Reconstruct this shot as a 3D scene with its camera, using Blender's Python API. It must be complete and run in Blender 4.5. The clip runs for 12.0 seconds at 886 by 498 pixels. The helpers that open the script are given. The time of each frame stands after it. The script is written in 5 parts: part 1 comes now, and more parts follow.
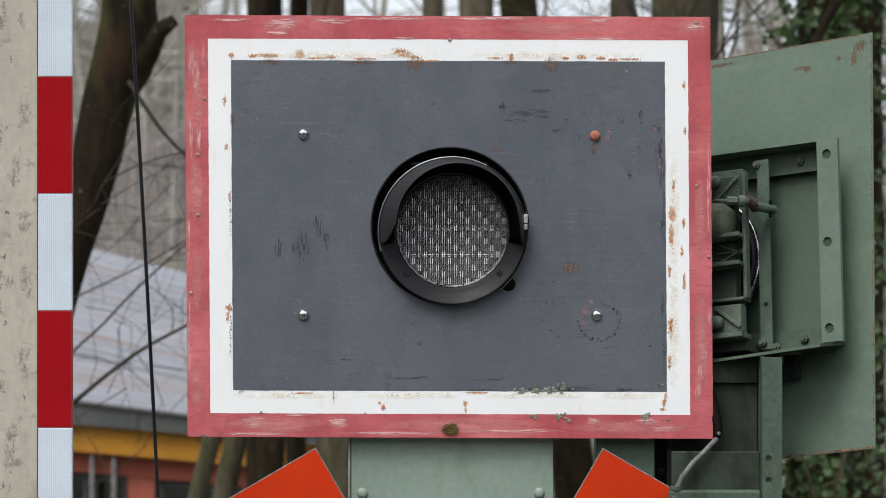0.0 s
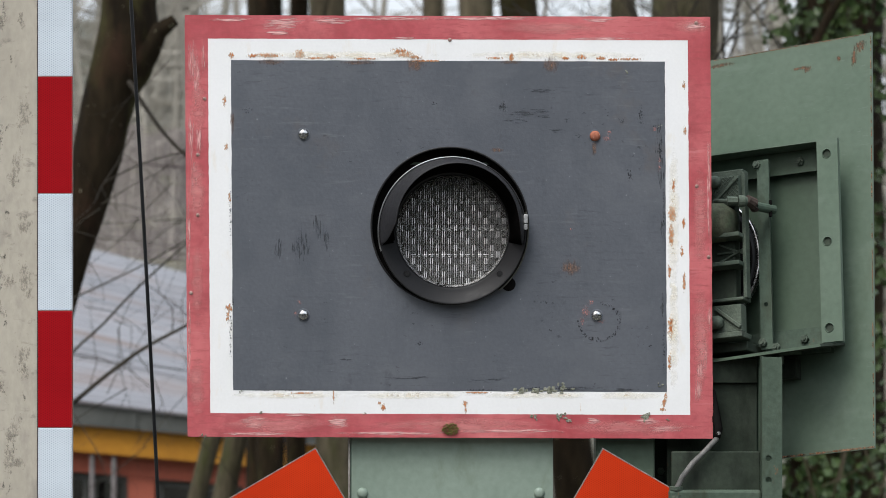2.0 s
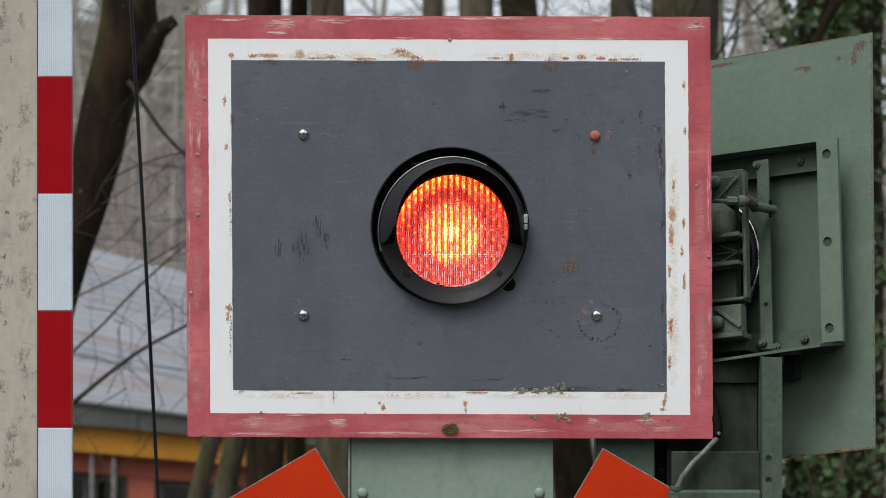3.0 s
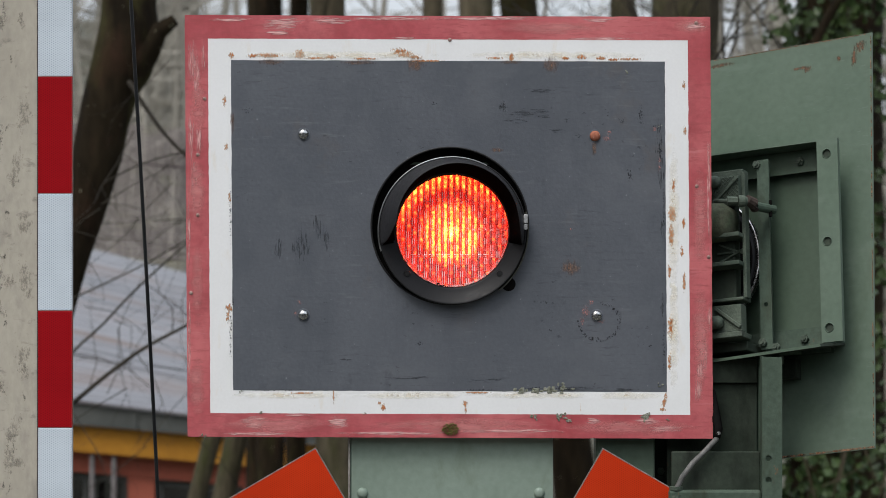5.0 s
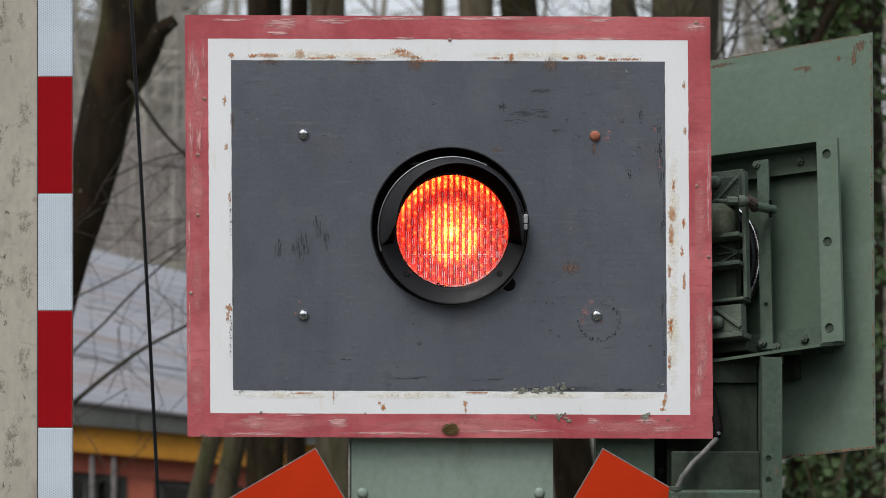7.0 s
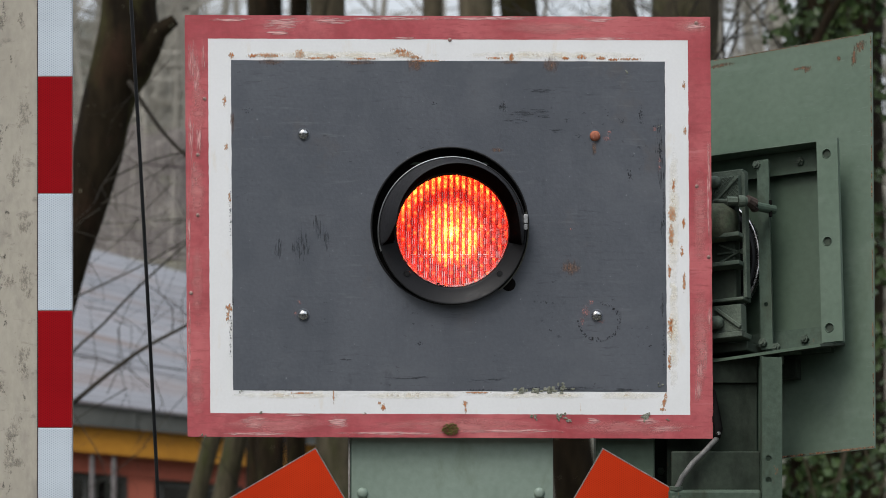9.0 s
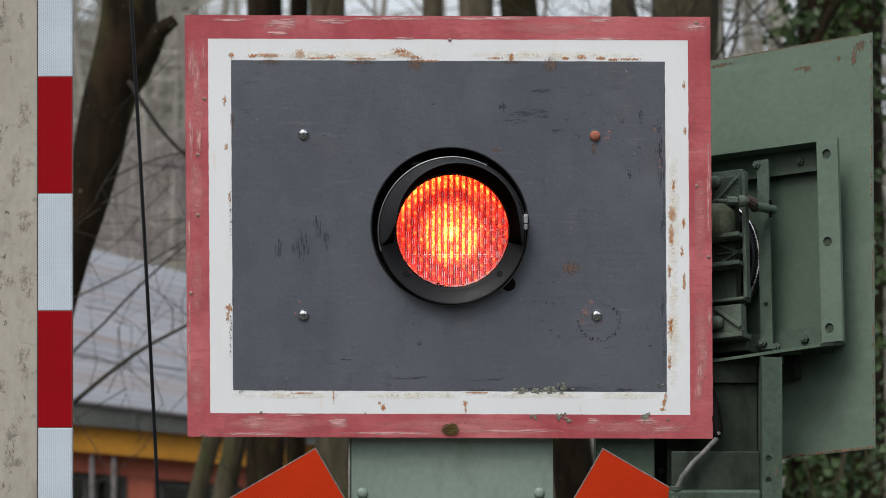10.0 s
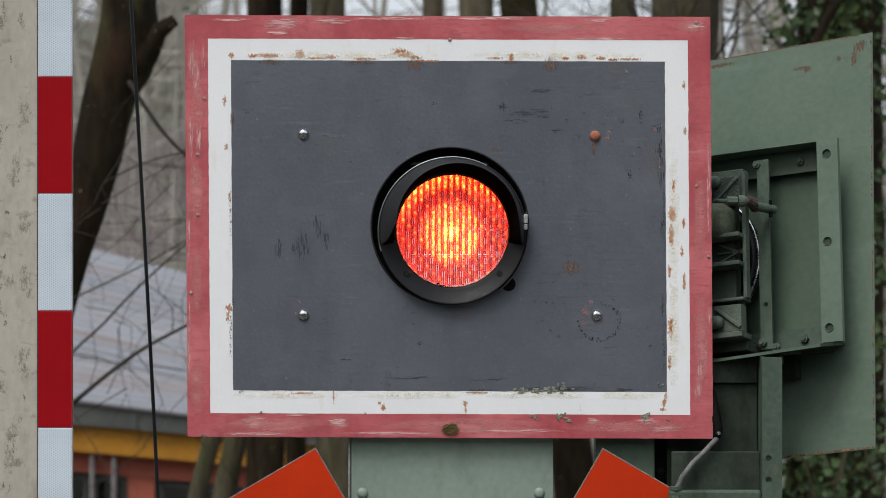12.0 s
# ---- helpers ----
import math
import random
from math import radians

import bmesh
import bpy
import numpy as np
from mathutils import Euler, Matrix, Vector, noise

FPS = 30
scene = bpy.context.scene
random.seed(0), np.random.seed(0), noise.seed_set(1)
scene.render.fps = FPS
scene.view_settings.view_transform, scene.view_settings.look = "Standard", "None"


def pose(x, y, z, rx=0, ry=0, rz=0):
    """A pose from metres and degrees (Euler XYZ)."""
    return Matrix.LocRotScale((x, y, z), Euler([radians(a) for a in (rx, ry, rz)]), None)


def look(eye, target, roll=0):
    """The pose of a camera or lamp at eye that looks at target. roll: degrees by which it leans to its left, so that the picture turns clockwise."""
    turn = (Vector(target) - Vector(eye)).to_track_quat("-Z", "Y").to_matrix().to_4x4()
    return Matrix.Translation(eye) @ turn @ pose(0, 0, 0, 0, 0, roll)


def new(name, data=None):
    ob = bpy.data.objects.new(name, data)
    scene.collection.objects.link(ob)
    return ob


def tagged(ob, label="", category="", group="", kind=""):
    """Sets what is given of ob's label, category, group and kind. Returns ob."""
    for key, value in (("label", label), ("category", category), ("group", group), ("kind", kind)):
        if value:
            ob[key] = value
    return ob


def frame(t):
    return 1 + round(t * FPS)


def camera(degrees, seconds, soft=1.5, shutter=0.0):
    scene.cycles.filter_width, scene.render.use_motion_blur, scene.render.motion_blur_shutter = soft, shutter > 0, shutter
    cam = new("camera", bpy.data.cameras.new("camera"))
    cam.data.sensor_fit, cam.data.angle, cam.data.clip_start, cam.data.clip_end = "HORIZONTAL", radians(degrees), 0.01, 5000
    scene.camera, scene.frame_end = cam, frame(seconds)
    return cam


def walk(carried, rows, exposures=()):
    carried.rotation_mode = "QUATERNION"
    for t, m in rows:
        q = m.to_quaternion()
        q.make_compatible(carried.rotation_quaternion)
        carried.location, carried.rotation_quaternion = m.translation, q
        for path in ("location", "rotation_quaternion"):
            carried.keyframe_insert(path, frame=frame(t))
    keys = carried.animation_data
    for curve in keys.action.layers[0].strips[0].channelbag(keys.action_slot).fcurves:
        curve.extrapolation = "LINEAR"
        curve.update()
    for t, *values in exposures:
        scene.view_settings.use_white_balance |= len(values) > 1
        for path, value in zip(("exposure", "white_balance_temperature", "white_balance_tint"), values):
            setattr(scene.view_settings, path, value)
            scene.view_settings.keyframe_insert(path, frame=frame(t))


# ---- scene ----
EYE = 2.1            # height of the lens over the crossing
# moments at which the flashing lamp is darkest, in seconds
DARK = (2.485, 3.55, 4.46, 5.40, 6.42, 7.43, 8.45, 9.48, 10.49, 11.51)
cam = camera(15.94, 12.0, soft=0.9)
cam.data.dof.use_dof = True
cam.data.dof.focus_distance = 5.6
cam.data.dof.aperture_fstop = 10.0
STILL = pose(0, -5.6, EYE, 90, 0, 0)
walk(cam, [(0.0, STILL), (12.0, STILL)],
     exposures=[(0.0, 0.85), (2.5, 0.85), (2.7, 0.72), (3.0, 0.57)]
     + [(d + dt, e) for d in DARK[1:] for dt, e in ((-0.28, 0.50), (0.05, 0.58), (0.38, 0.50))] + [(12.0, 0.50)])

# ---- daylight: an overcast sky ----
world = bpy.data.worlds.new("overcast")
scene.world = world
world.use_nodes = True
wn = world.node_tree
sky = wn.nodes.new("ShaderNodeTexSky")
sky.sky_type = "NISHITA"
sky.sun_disc = False
sky.sun_elevation = radians(45)
sky.sun_rotation = radians(215)
sky.dust_density = 4.0
cloud = wn.nodes.new("ShaderNodeMix")
cloud.data_type = "RGBA"
cloud.inputs[0].default_value = 0.75
wn.links.new(sky.outputs[0], cloud.inputs[6])
cloud.inputs[7].default_value = (7.45, 8.0, 8.75, 1)
# an overcast sky is brightest overhead
up = wn.nodes.new("ShaderNodeTexCoord")
split = wn.nodes.new("ShaderNodeSeparateXYZ")
wn.links.new(up.outputs["Generated"], split.inputs[0])
rise = wn.nodes.new("ShaderNodeMapRange")
for k, v in ((1, 0.0), (2, 1.0), (3, 0.72), (4, 1.7)):
    rise.inputs[k].default_value = v
wn.links.new(split.outputs[2], rise.inputs[0])
zenith = wn.nodes.new("ShaderNodeMix")
zenith.data_type, zenith.blend_type = "RGBA", "MULTIPLY"
zenith.inputs[0].default_value = 1.0
wn.links.new(cloud.outputs[2], zenith.inputs[6])
wn.links.new(rise.outputs[0], zenith.inputs[7])
wn.links.new(zenith.outputs[2], wn.nodes["Background"].inputs[0])
wn.nodes["Background"].inputs[1].default_value = 0.099
sun = new("sun", bpy.data.lights.new("sun", "SUN"))
sun.data.energy = 1.6
sun.data.angle = radians(26)
sun.data.color = (1.0, 0.98, 0.95)
sun.matrix_world = look((-2.8, -4.0, 8.5), (0, 0, 0))


# ---- materials ----
def link(nt, a, b):
    nt.links.new(a, b)


def coords(nt, stretch=(1, 1, 1)):
    t = nt.nodes.new("ShaderNodeTexCoord")
    m = nt.nodes.new("ShaderNodeMapping")
    m.inputs["Scale"].default_value = stretch
    link(nt, t.outputs["Object"], m.inputs["Vector"])
    return m.outputs["Vector"]


def grain(nt, scale, stretch=(1, 1, 1), detail=4, rough=0.6):
    n = nt.nodes.new("ShaderNodeTexNoise")
    n.inputs["Scale"].default_value = scale
    n.inputs["Detail"].default_value = detail
    n.inputs["Roughness"].default_value = rough
    link(nt, coords(nt, stretch), n.inputs["Vector"])
    return n.outputs["Fac"]


def ranged(nt, value, lo, hi, a=0.0, b=1.0):
    r = nt.nodes.new("ShaderNodeMapRange")
    for k, v in zip((1, 2, 3, 4), (lo, hi, a, b)):
        r.inputs[k].default_value = v
    link(nt, value, r.inputs[0])
    return r.outputs[0]


def blend(nt, fac, a, b, mode="MIX"):
    m = nt.nodes.new("ShaderNodeMix")
    m.data_type, m.blend_type = "RGBA", mode
    for k, v in ((0, fac), (6, a), (7, b)):
        if isinstance(v, tuple):
            m.inputs[k].default_value = (*v, 1)
        elif isinstance(v, (int, float)):
            m.inputs[k].default_value = v
        else:
            link(nt, v, m.inputs[k])
    return m.outputs[2]


def surf(name, a, b, rough=0.6, metal=0.0, scale=6, stretch=(1, 1, 1), fine=60, bump=0.15, layers=(), spread=0.25, random_tint=0.0, contrast=(0.35, 0.65), depth=0.002, sheen=0.2, speckle=None, strokes=None):
    """A worn surface: colours a and b mixed over large patches, fine grain, then layers (colour, scale, lo, hi, stretch)."""
    m = bpy.data.materials.new(name)
    m.use_nodes = True
    nt = m.node_tree
    p = nt.nodes["Principled BSDF"]
    col = blend(nt, ranged(nt, grain(nt, scale, stretch), *contrast), a, b)
    f = grain(nt, fine, stretch)
    shade = ranged(nt, f, 0.3, 0.7, 1 - spread, 1 + spread)
    col = blend(nt, 1.0, col, shade, "MULTIPLY")
    for c, s, lo, hi, st, *mask in layers:
        fac = ranged(nt, grain(nt, s, st, 6, 0.65), lo, hi)
        if mask:
            both = nt.nodes.new("ShaderNodeMath")
            both.operation = "MULTIPLY"
            link(nt, fac, both.inputs[0])
            link(nt, ranged(nt, grain(nt, mask[0], (1, 1, 1), 2), mask[1], mask[2]), both.inputs[1])
            fac = both.outputs[0]
        col = blend(nt, fac, col, c)
    if random_tint:
        o = nt.nodes.new("ShaderNodeObjectInfo")
        col = blend(nt, 1.0, col, ranged(nt, o.outputs["Random"], 0, 1, 1 - random_tint, 1 + random_tint), "MULTIPLY")
    link(nt, col, p.inputs["Base Color"])
    p.inputs["Metallic"].default_value = metal
    p.inputs["Specular IOR Level"].default_value = sheen
    if speckle:
        size, lo, hi = speckle
        link(nt, ranged(nt, grain(nt, size, (1, 1, 1), 5, 0.7), lo, hi), p.inputs["Alpha"])
    if sheen < 0.04:
        p.inputs["IOR"].default_value = 1.02
    link(nt, ranged(nt, f, 0.3, 0.7, max(0.02, rough - 0.1), min(1, rough + 0.1)), p.inputs["Roughness"])
    if bump:
        b_ = nt.nodes.new("ShaderNodeBump")
        b_.inputs["Strength"].default_value = bump
        b_.inputs["Distance"].default_value = depth
        link(nt, f, b_.inputs["Height"])
        if strokes:
            size, way, much = strokes
            over = nt.nodes.new("ShaderNodeBump")
            over.inputs["Strength"].default_value = much
            over.inputs["Distance"].default_value = 0.0016
            link(nt, grain(nt, size, way, 5, 0.62), over.inputs["Height"])
            link(nt, over.outputs[0], b_.inputs["Normal"])
        link(nt, b_.outputs[0], p.inputs["Normal"])
    return m


def stain(name, a, b, scale, stretch=(1, 1, 1), lo=0.45, hi=0.75, grit=1.6, rough=0.7, detail=5, halo=None):
    """Wear that thins out from the middle of its patch to a ragged edge."""
    m = bpy.data.materials.new(name)
    m.use_nodes = True
    nt = m.node_tree
    p = nt.nodes["Principled BSDF"]
    w = nt.nodes.new("ShaderNodeAttribute")
    w.attribute_name = "wear"
    n = grain(nt, scale, stretch, detail, 0.68)
    add = nt.nodes.new("ShaderNodeMath")
    add.operation = "ADD"
    link(nt, w.outputs["Fac"], add.inputs[0])
    link(nt, ranged(nt, n, 0.0, 1.0, -0.5 * grit, 0.5 * grit), add.inputs[1])
    link(nt, ranged(nt, add.outputs[0], lo, hi), p.inputs["Alpha"])
    col = blend(nt, ranged(nt, grain(nt, scale * 1.7, stretch, 3), 0.35, 0.65), a, b)
    if halo:
        col = blend(nt, ranged(nt, add.outputs[0], lo + 0.06, hi + 0.06), halo, col)
    link(nt, col, p.inputs["Base Color"])
    p.inputs["Roughness"].default_value = rough
    p.inputs["Specular IOR Level"].default_value = 0.15
    return m


RUST = (0.30, 0.095, 0.03)
RED = surf("faded_red_paint", (0.46, 0.105, 0.118), (0.36, 0.066, 0.075), 0.5, 0, 7, (1, 1, 1), 90, 0.06,
           [((0.54, 0.155, 0.160), 5, 0.45, 0.68, (1, 1, 1)), ((0.27, 0.055, 0.062), 11, 0.52, 0.72, (1, 1, 1)), ((0.60, 0.24, 0.24), 30, 0.56, 0.74, (0.5, 1, 3), 5, 0.48, 0.66), ((0.33, 0.075, 0.080), 60, 0.52, 0.70, (0.4, 1, 2.2)),
            ((0.30, 0.17, 0.14), 120, 0.66, 0.74, (1, 1, 1), 7, 0.52, 0.66)], 0.10)
WHITE = surf("white_sign_paint", (0.775, 0.78, 0.78), (0.74, 0.745, 0.74), 0.45, 0, 7, (1, 1, 1), 200, 0.05,
             [((0.70, 0.64, 0.54), 9, 0.58, 0.80, (3, 1, 1)), ((0.56, 0.40, 0.25), 60, 0.66, 0.76, (1, 1, 0.5), 8, 0.5, 0.6)], 0.02)
SLATE = surf("slate_grey_paint", (0.086, 0.094, 0.109), (0.108, 0.116, 0.132), 0.40, 0, 3, (1, 1, 1), 150, 0.13,
             [((0.078, 0.086, 0.100), 7, 0.46, 0.74, (1.5, 1, 0.7)), ((0.122, 0.129, 0.143), 6, 0.52, 0.76, (1, 1, 1.4)), ((0.132, 0.139, 0.152), 40, 0.56, 0.68, (0.35, 1, 2.6), 5, 0.48, 0.62), ((0.068, 0.074, 0.086), 55, 0.56, 0.68, (0.4, 1, 3), 6, 0.48, 0.62),
              ((0.115, 0.098, 0.088), 5, 0.58, 0.80, (1, 1, 1)), ((0.066, 0.071, 0.082), 22, 0.58, 0.70, (1.2, 1, 1), 4, 0.5, 0.62), ((0.27, 0.275, 0.28), 150, 0.67, 0.71, (1, 1, 1)), ((0.030, 0.032, 0.036), 70, 0.61, 0.66, (1, 1, 1.5), 8, 0.53, 0.62)], 0.075, sheen=0.35, strokes=(26, (0.5, 1, 1.7), 0.18))
# same green as the turned board, paled for the light the column catches
COLUMN_LIT = surf("lit_reseda_paint", (0.195, 0.252, 0.205), (0.22, 0.278, 0.23), 0.45, 0, 5, (1, 1, 1), 80, 0.12,
              [((0.24, 0.295, 0.25), 9, 0.56, 0.8, (1, 1, 3)), ((0.14, 0.17, 0.12), 5, 0.62, 0.82, (2, 2, 1)), ((0.21, 0.26, 0.22), 40, 0.60, 0.70, (1, 1, 6))], 0.07, sheen=0.3)
# board green darkened to imitate the shade inside the iron frame
FRAME_SHADE_GREEN = surf("frame_shade_green", (0.050, 0.078, 0.052), (0.060, 0.090, 0.061), 0.45, 0, 5, (1, 1, 1), 80, 0.12,
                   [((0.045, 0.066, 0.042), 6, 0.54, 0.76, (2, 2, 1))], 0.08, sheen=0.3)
GREEN = surf("reseda_green_paint", (0.073, 0.108, 0.076), (0.088, 0.124, 0.090), 0.45, 0, 5, (1, 1, 1), 80, 0.12,
             [((0.108, 0.145, 0.112), 9, 0.56, 0.8, (1, 1, 3)), ((0.06, 0.085, 0.055), 5, 0.60, 0.80, (2, 2, 1)), ((0.115, 0.152, 0.120), 34, 0.62, 0.72, (1, 1, 6))], 0.08, sheen=0.3)
# dirty green; its darkness also stands in for shade on upright and strap
GREEN_DIRTY_SHADE = surf("dirty_shade_green", (0.052, 0.078, 0.057), (0.068, 0.095, 0.070), 0.6, 0, 8, (1, 1, 1), 110, 0.25,
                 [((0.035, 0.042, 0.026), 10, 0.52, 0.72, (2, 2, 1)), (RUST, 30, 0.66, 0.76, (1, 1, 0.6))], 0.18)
# rust-flecked green with the shade behind and under the parts in its colour
SHADE_GREEN = surf("rusty_shade_green", (0.026, 0.036, 0.025), (0.042, 0.054, 0.040), 0.75, 0, 9, (1, 1, 1), 110, 0.3,
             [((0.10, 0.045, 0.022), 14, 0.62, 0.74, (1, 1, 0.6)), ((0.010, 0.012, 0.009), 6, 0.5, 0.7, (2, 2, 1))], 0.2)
RUST_HEAD = surf("rusted_screw", (0.36, 0.13, 0.075), (0.24, 0.085, 0.055), 0.8, 0, 200, (1, 1, 1), 400, 0.5, [((0.60, 0.38, 0.32), 180, 0.58, 0.68, (1, 1, 1))], 0.3)
RIVET = surf("dull_rivet", (0.26, 0.13, 0.115), (0.30, 0.22, 0.19), 0.75, 0, 160, (1, 1, 1), 400, 0.3)
RUST_DARK = surf("dark_edge_rust", (0.15, 0.075, 0.042), (0.22, 0.13, 0.08), 0.9, 0, 60, (1, 1, 1), 300, 0.3, speckle=(300, 0.36, 0.56))
RUST_SOLID = surf("brown_rust", (0.040, 0.030, 0.026), (0.060, 0.044, 0.036), 0.8, 0, 60, (1, 1, 1), 300, 0.3)
RIM_GLINT = surf("rim_glint", (0.42, 0.42, 0.41), (0.36, 0.36, 0.36), 0.35, 1.0, 8, (1, 1, 1), 12, 0, (), 0.03)
CAST = surf("cast_housing_green", (0.048, 0.066, 0.050), (0.085, 0.105, 0.080), 0.7, 0, 18, (1, 1, 1), 260, 0.5,
            [((0.045, 0.05, 0.04), 26, 0.6, 0.72, (1, 1, 1))], 0.25)
MOSSY = surf("mossy_boss", (0.12, 0.125, 0.085), (0.075, 0.095, 0.058), 0.85, 0, 40, (1, 1, 1), 160, 0.7, [((0.05, 0.05, 0.04), 60, 0.6, 0.68, (1, 1, 1))], 0.35)
BLACK = surf("black_lacquer", (0.010, 0.010, 0.011), (0.015, 0.015, 0.016), 0.48, 0, 10, (1, 1, 1), 140, 0.05, [((0.03, 0.03, 0.03), 40, 0.66, 0.8, (1, 1, 1))], 0.15)
MATT_BLACK = surf("matt_black", (0.006, 0.006, 0.006), (0.010, 0.009, 0.0085), 0.65, 0, 10, (1, 1, 1), 140, 0.1, [((0.02, 0.018, 0.016), 50, 0.68, 0.8, (1, 1, 1))], 0.2, sheen=0.03)
SATIN_BLACK = surf("satin_black_hood", (0.013, 0.013, 0.0145), (0.019, 0.019, 0.021), 0.46, 0, 10, (1, 1, 1), 140, 0.06, [((0.04, 0.04, 0.04), 40, 0.66, 0.8, (1, 1, 1))], 0.15, sheen=0.3)
SOOT = surf("soot_black", (0.0025, 0.0025, 0.0025), (0.0045, 0.004, 0.004), 0.8, 0, 10, (1, 1, 1), 140, 0.1, (), 0.2, sheen=0.02)
CATCH = surf("bright_catch_metal", (0.56, 0.56, 0.55), (0.44, 0.44, 0.43), 0.4, 0.3, 80, (1, 1, 1), 200, 0.1)
BAND = surf("worn_band_steel", (0.045, 0.045, 0.038), (0.075, 0.074, 0.062), 0.5, 0.2, 60, (1, 1, 1), 240, 0.2)
RUBBER = surf("black_rubber", (0.012, 0.012, 0.013), (0.02, 0.02, 0.02), 0.5, 0, 10, (1, 1, 1), 140, 0.1)
STEEL = surf("zinc_steel", (0.46, 0.46, 0.45), (0.33, 0.33, 0.33), 0.24, 1.0, 60, (1, 1, 1), 300, 0.01)
LICHEN = surf("grey_green_lichen", (0.15, 0.155, 0.115), (0.27, 0.275, 0.225), 0.9, 0, 150, (1, 1, 1), 500, 0.8, [((0.07, 0.075, 0.03), 240, 0.55, 0.65, (1, 1, 1))], 0.3)
MOSS = surf("olive_moss", (0.10, 0.085, 0.022), (0.15, 0.125, 0.04), 0.95, 0, 150, (1, 1, 1), 500, 0.9, (), 0.4)
NICK = surf("dark_edge_nick", (0.10, 0.07, 0.075), (0.16, 0.12, 0.12), 0.8, 0, 60, (1, 1, 1), 300, 0)
CREAM = surf("dirty_cream_paint", (0.415, 0.382, 0.317), (0.365, 0.334, 0.276), 0.6, 0, 6, (1, 1, 0.5), 90, 0.2,
             [((0.29, 0.265, 0.225), 9, 0.52, 0.66, (1.6, 1, 0.7)), ((0.21, 0.195, 0.165), 24, 0.58, 0.70, (1, 1, 1.8)), ((0.16, 0.145, 0.12), 34, 0.62, 0.72, (1, 1, 1.6), 4, 0.5, 0.62)], 0.08)
BARK_DARK = surf("dark_wet_bark", (0.0105, 0.0080, 0.005), (0.026, 0.019, 0.011), 0.9, 0, 5, (1, 1, 0.25), 22, 0.8,
                 [((0.042, 0.040, 0.015), 3, 0.52, 0.66, (1, 1, 0.4)), ((0.035, 0.020, 0.013), 4, 0.55, 0.7, (1, 1, 0.6)), ((0.20, 0.19, 0.13), 26, 0.66, 0.70, (1, 1, 1))], 0.4, depth=0.02, sheen=0.05)
BARK = surf("mossy_bark", (0.062, 0.052, 0.034), (0.100, 0.085, 0.058), 0.9, 0, 3, (1, 1, 0.25), 20, 0.8,
            [((0.042, 0.048, 0.016), 2.2, 0.5, 0.66, (1, 1, 0.4))], 0.4, 0.3, depth=0.02, sheen=0.05)
TWIG = surf("bare_twigs", (0.11, 0.095, 0.075), (0.17, 0.15, 0.12), 0.9, 0, 2, (1, 1, 1), 20, 0, (), 0.2)
TWIG_DARK = surf("dark_twigs", (0.022, 0.019, 0.015), (0.04, 0.034, 0.024), 0.9, 0, 4, (1, 1, 1), 30, 0, (), 0.2)
# paler than the near twigs: haze is put into their colour
FAR_HAZE_TWIG = surf("far_hazed_twigs", (0.21, 0.195, 0.165), (0.28, 0.265, 0.225), 0.9, 0, 0.6, (1, 1, 1), 10, 0, (), 0.2)
IVY = surf("ivy_leaf", (0.020, 0.040, 0.012), (0.045, 0.070, 0.022), 0.35, 0, 5, (1, 1, 1), 40, 0, [((0.10, 0.14, 0.06), 9, 0.6, 0.7, (1, 1, 1))], 0.3)
LITTER = surf("leaf_litter_ground", (0.100, 0.094, 0.077), (0.078, 0.082, 0.061), 0.95, 0, 0.5, (1, 1, 1), 6, 0.6, [((0.17, 0.155, 0.13), 2, 0.55, 0.7, (1, 1, 1))], 0.35, depth=0.05)
# for the unseen belt added to block low sky light
BLOCK_DARK = surf("dark_sky_block", (0.030, 0.034, 0.020), (0.055, 0.050, 0.034), 0.95, 0, 0.4, (1, 1, 1), 3, 0.8, [((0.012, 0.012, 0.008), 1.3, 0.5, 0.65, (1, 1, 0.4))], 0.4, depth=0.3, sheen=0.05)
ROAD = surf("worn_asphalt", (0.045, 0.045, 0.045), (0.06, 0.058, 0.055), 0.85, 0, 2, (1, 1, 1), 60, 0.5, (), 0.25)
TILES = surf("weathered_roof_tiles", (0.165, 0.14, 0.14), (0.21, 0.182, 0.178), 0.8, 0, 0.8, (1, 1, 1), 8, 0.3, [((0.20, 0.20, 0.13), 1.2, 0.55, 0.7, (1, 1, 1))], 0.2, 0.15)
# light and dark streaks along the sheet imitate shading of its ribs
ZINC = surf("grey_corrugated_sheet", (0.142, 0.145, 0.158), (0.182, 0.187, 0.202), 0.6, 0.0, 0.9, (0.3, 2, 1), 6, 0.1, [((0.15, 0.12, 0.11), 1.6, 0.46, 0.70, (0.25, 3, 1)), ((0.11, 0.115, 0.125), 8, 0.54, 0.66, (0.015, 1, 0)), ((0.22, 0.235, 0.26), 7, 0.58, 0.70, (0.015, 1, 0))], 0.10)
FASCIA = surf("dull_grey_fascia", (0.062, 0.066, 0.062), (0.085, 0.088, 0.082), 0.6, 0, 2, (1, 1, 1), 20, 0.1, (), 0.12)
OCHRE = surf("ochre_beam_paint", (0.36, 0.165, 0.018), (0.30, 0.135, 0.016), 0.6, 0, 2, (1, 1, 1), 20, 0.1, (), 0.1)
SALMON = surf("brick_red_boards", (0.33, 0.095, 0.060), (0.27, 0.075, 0.050), 0.7, 0, 2, (1, 1, 1), 20, 0.2, (), 0.12)
PIPE = surf("grey_downpipe_zinc", (0.24, 0.22, 0.22), (0.18, 0.17, 0.17), 0.5, 0.3, 6, (1, 1, 1), 40, 0.1)
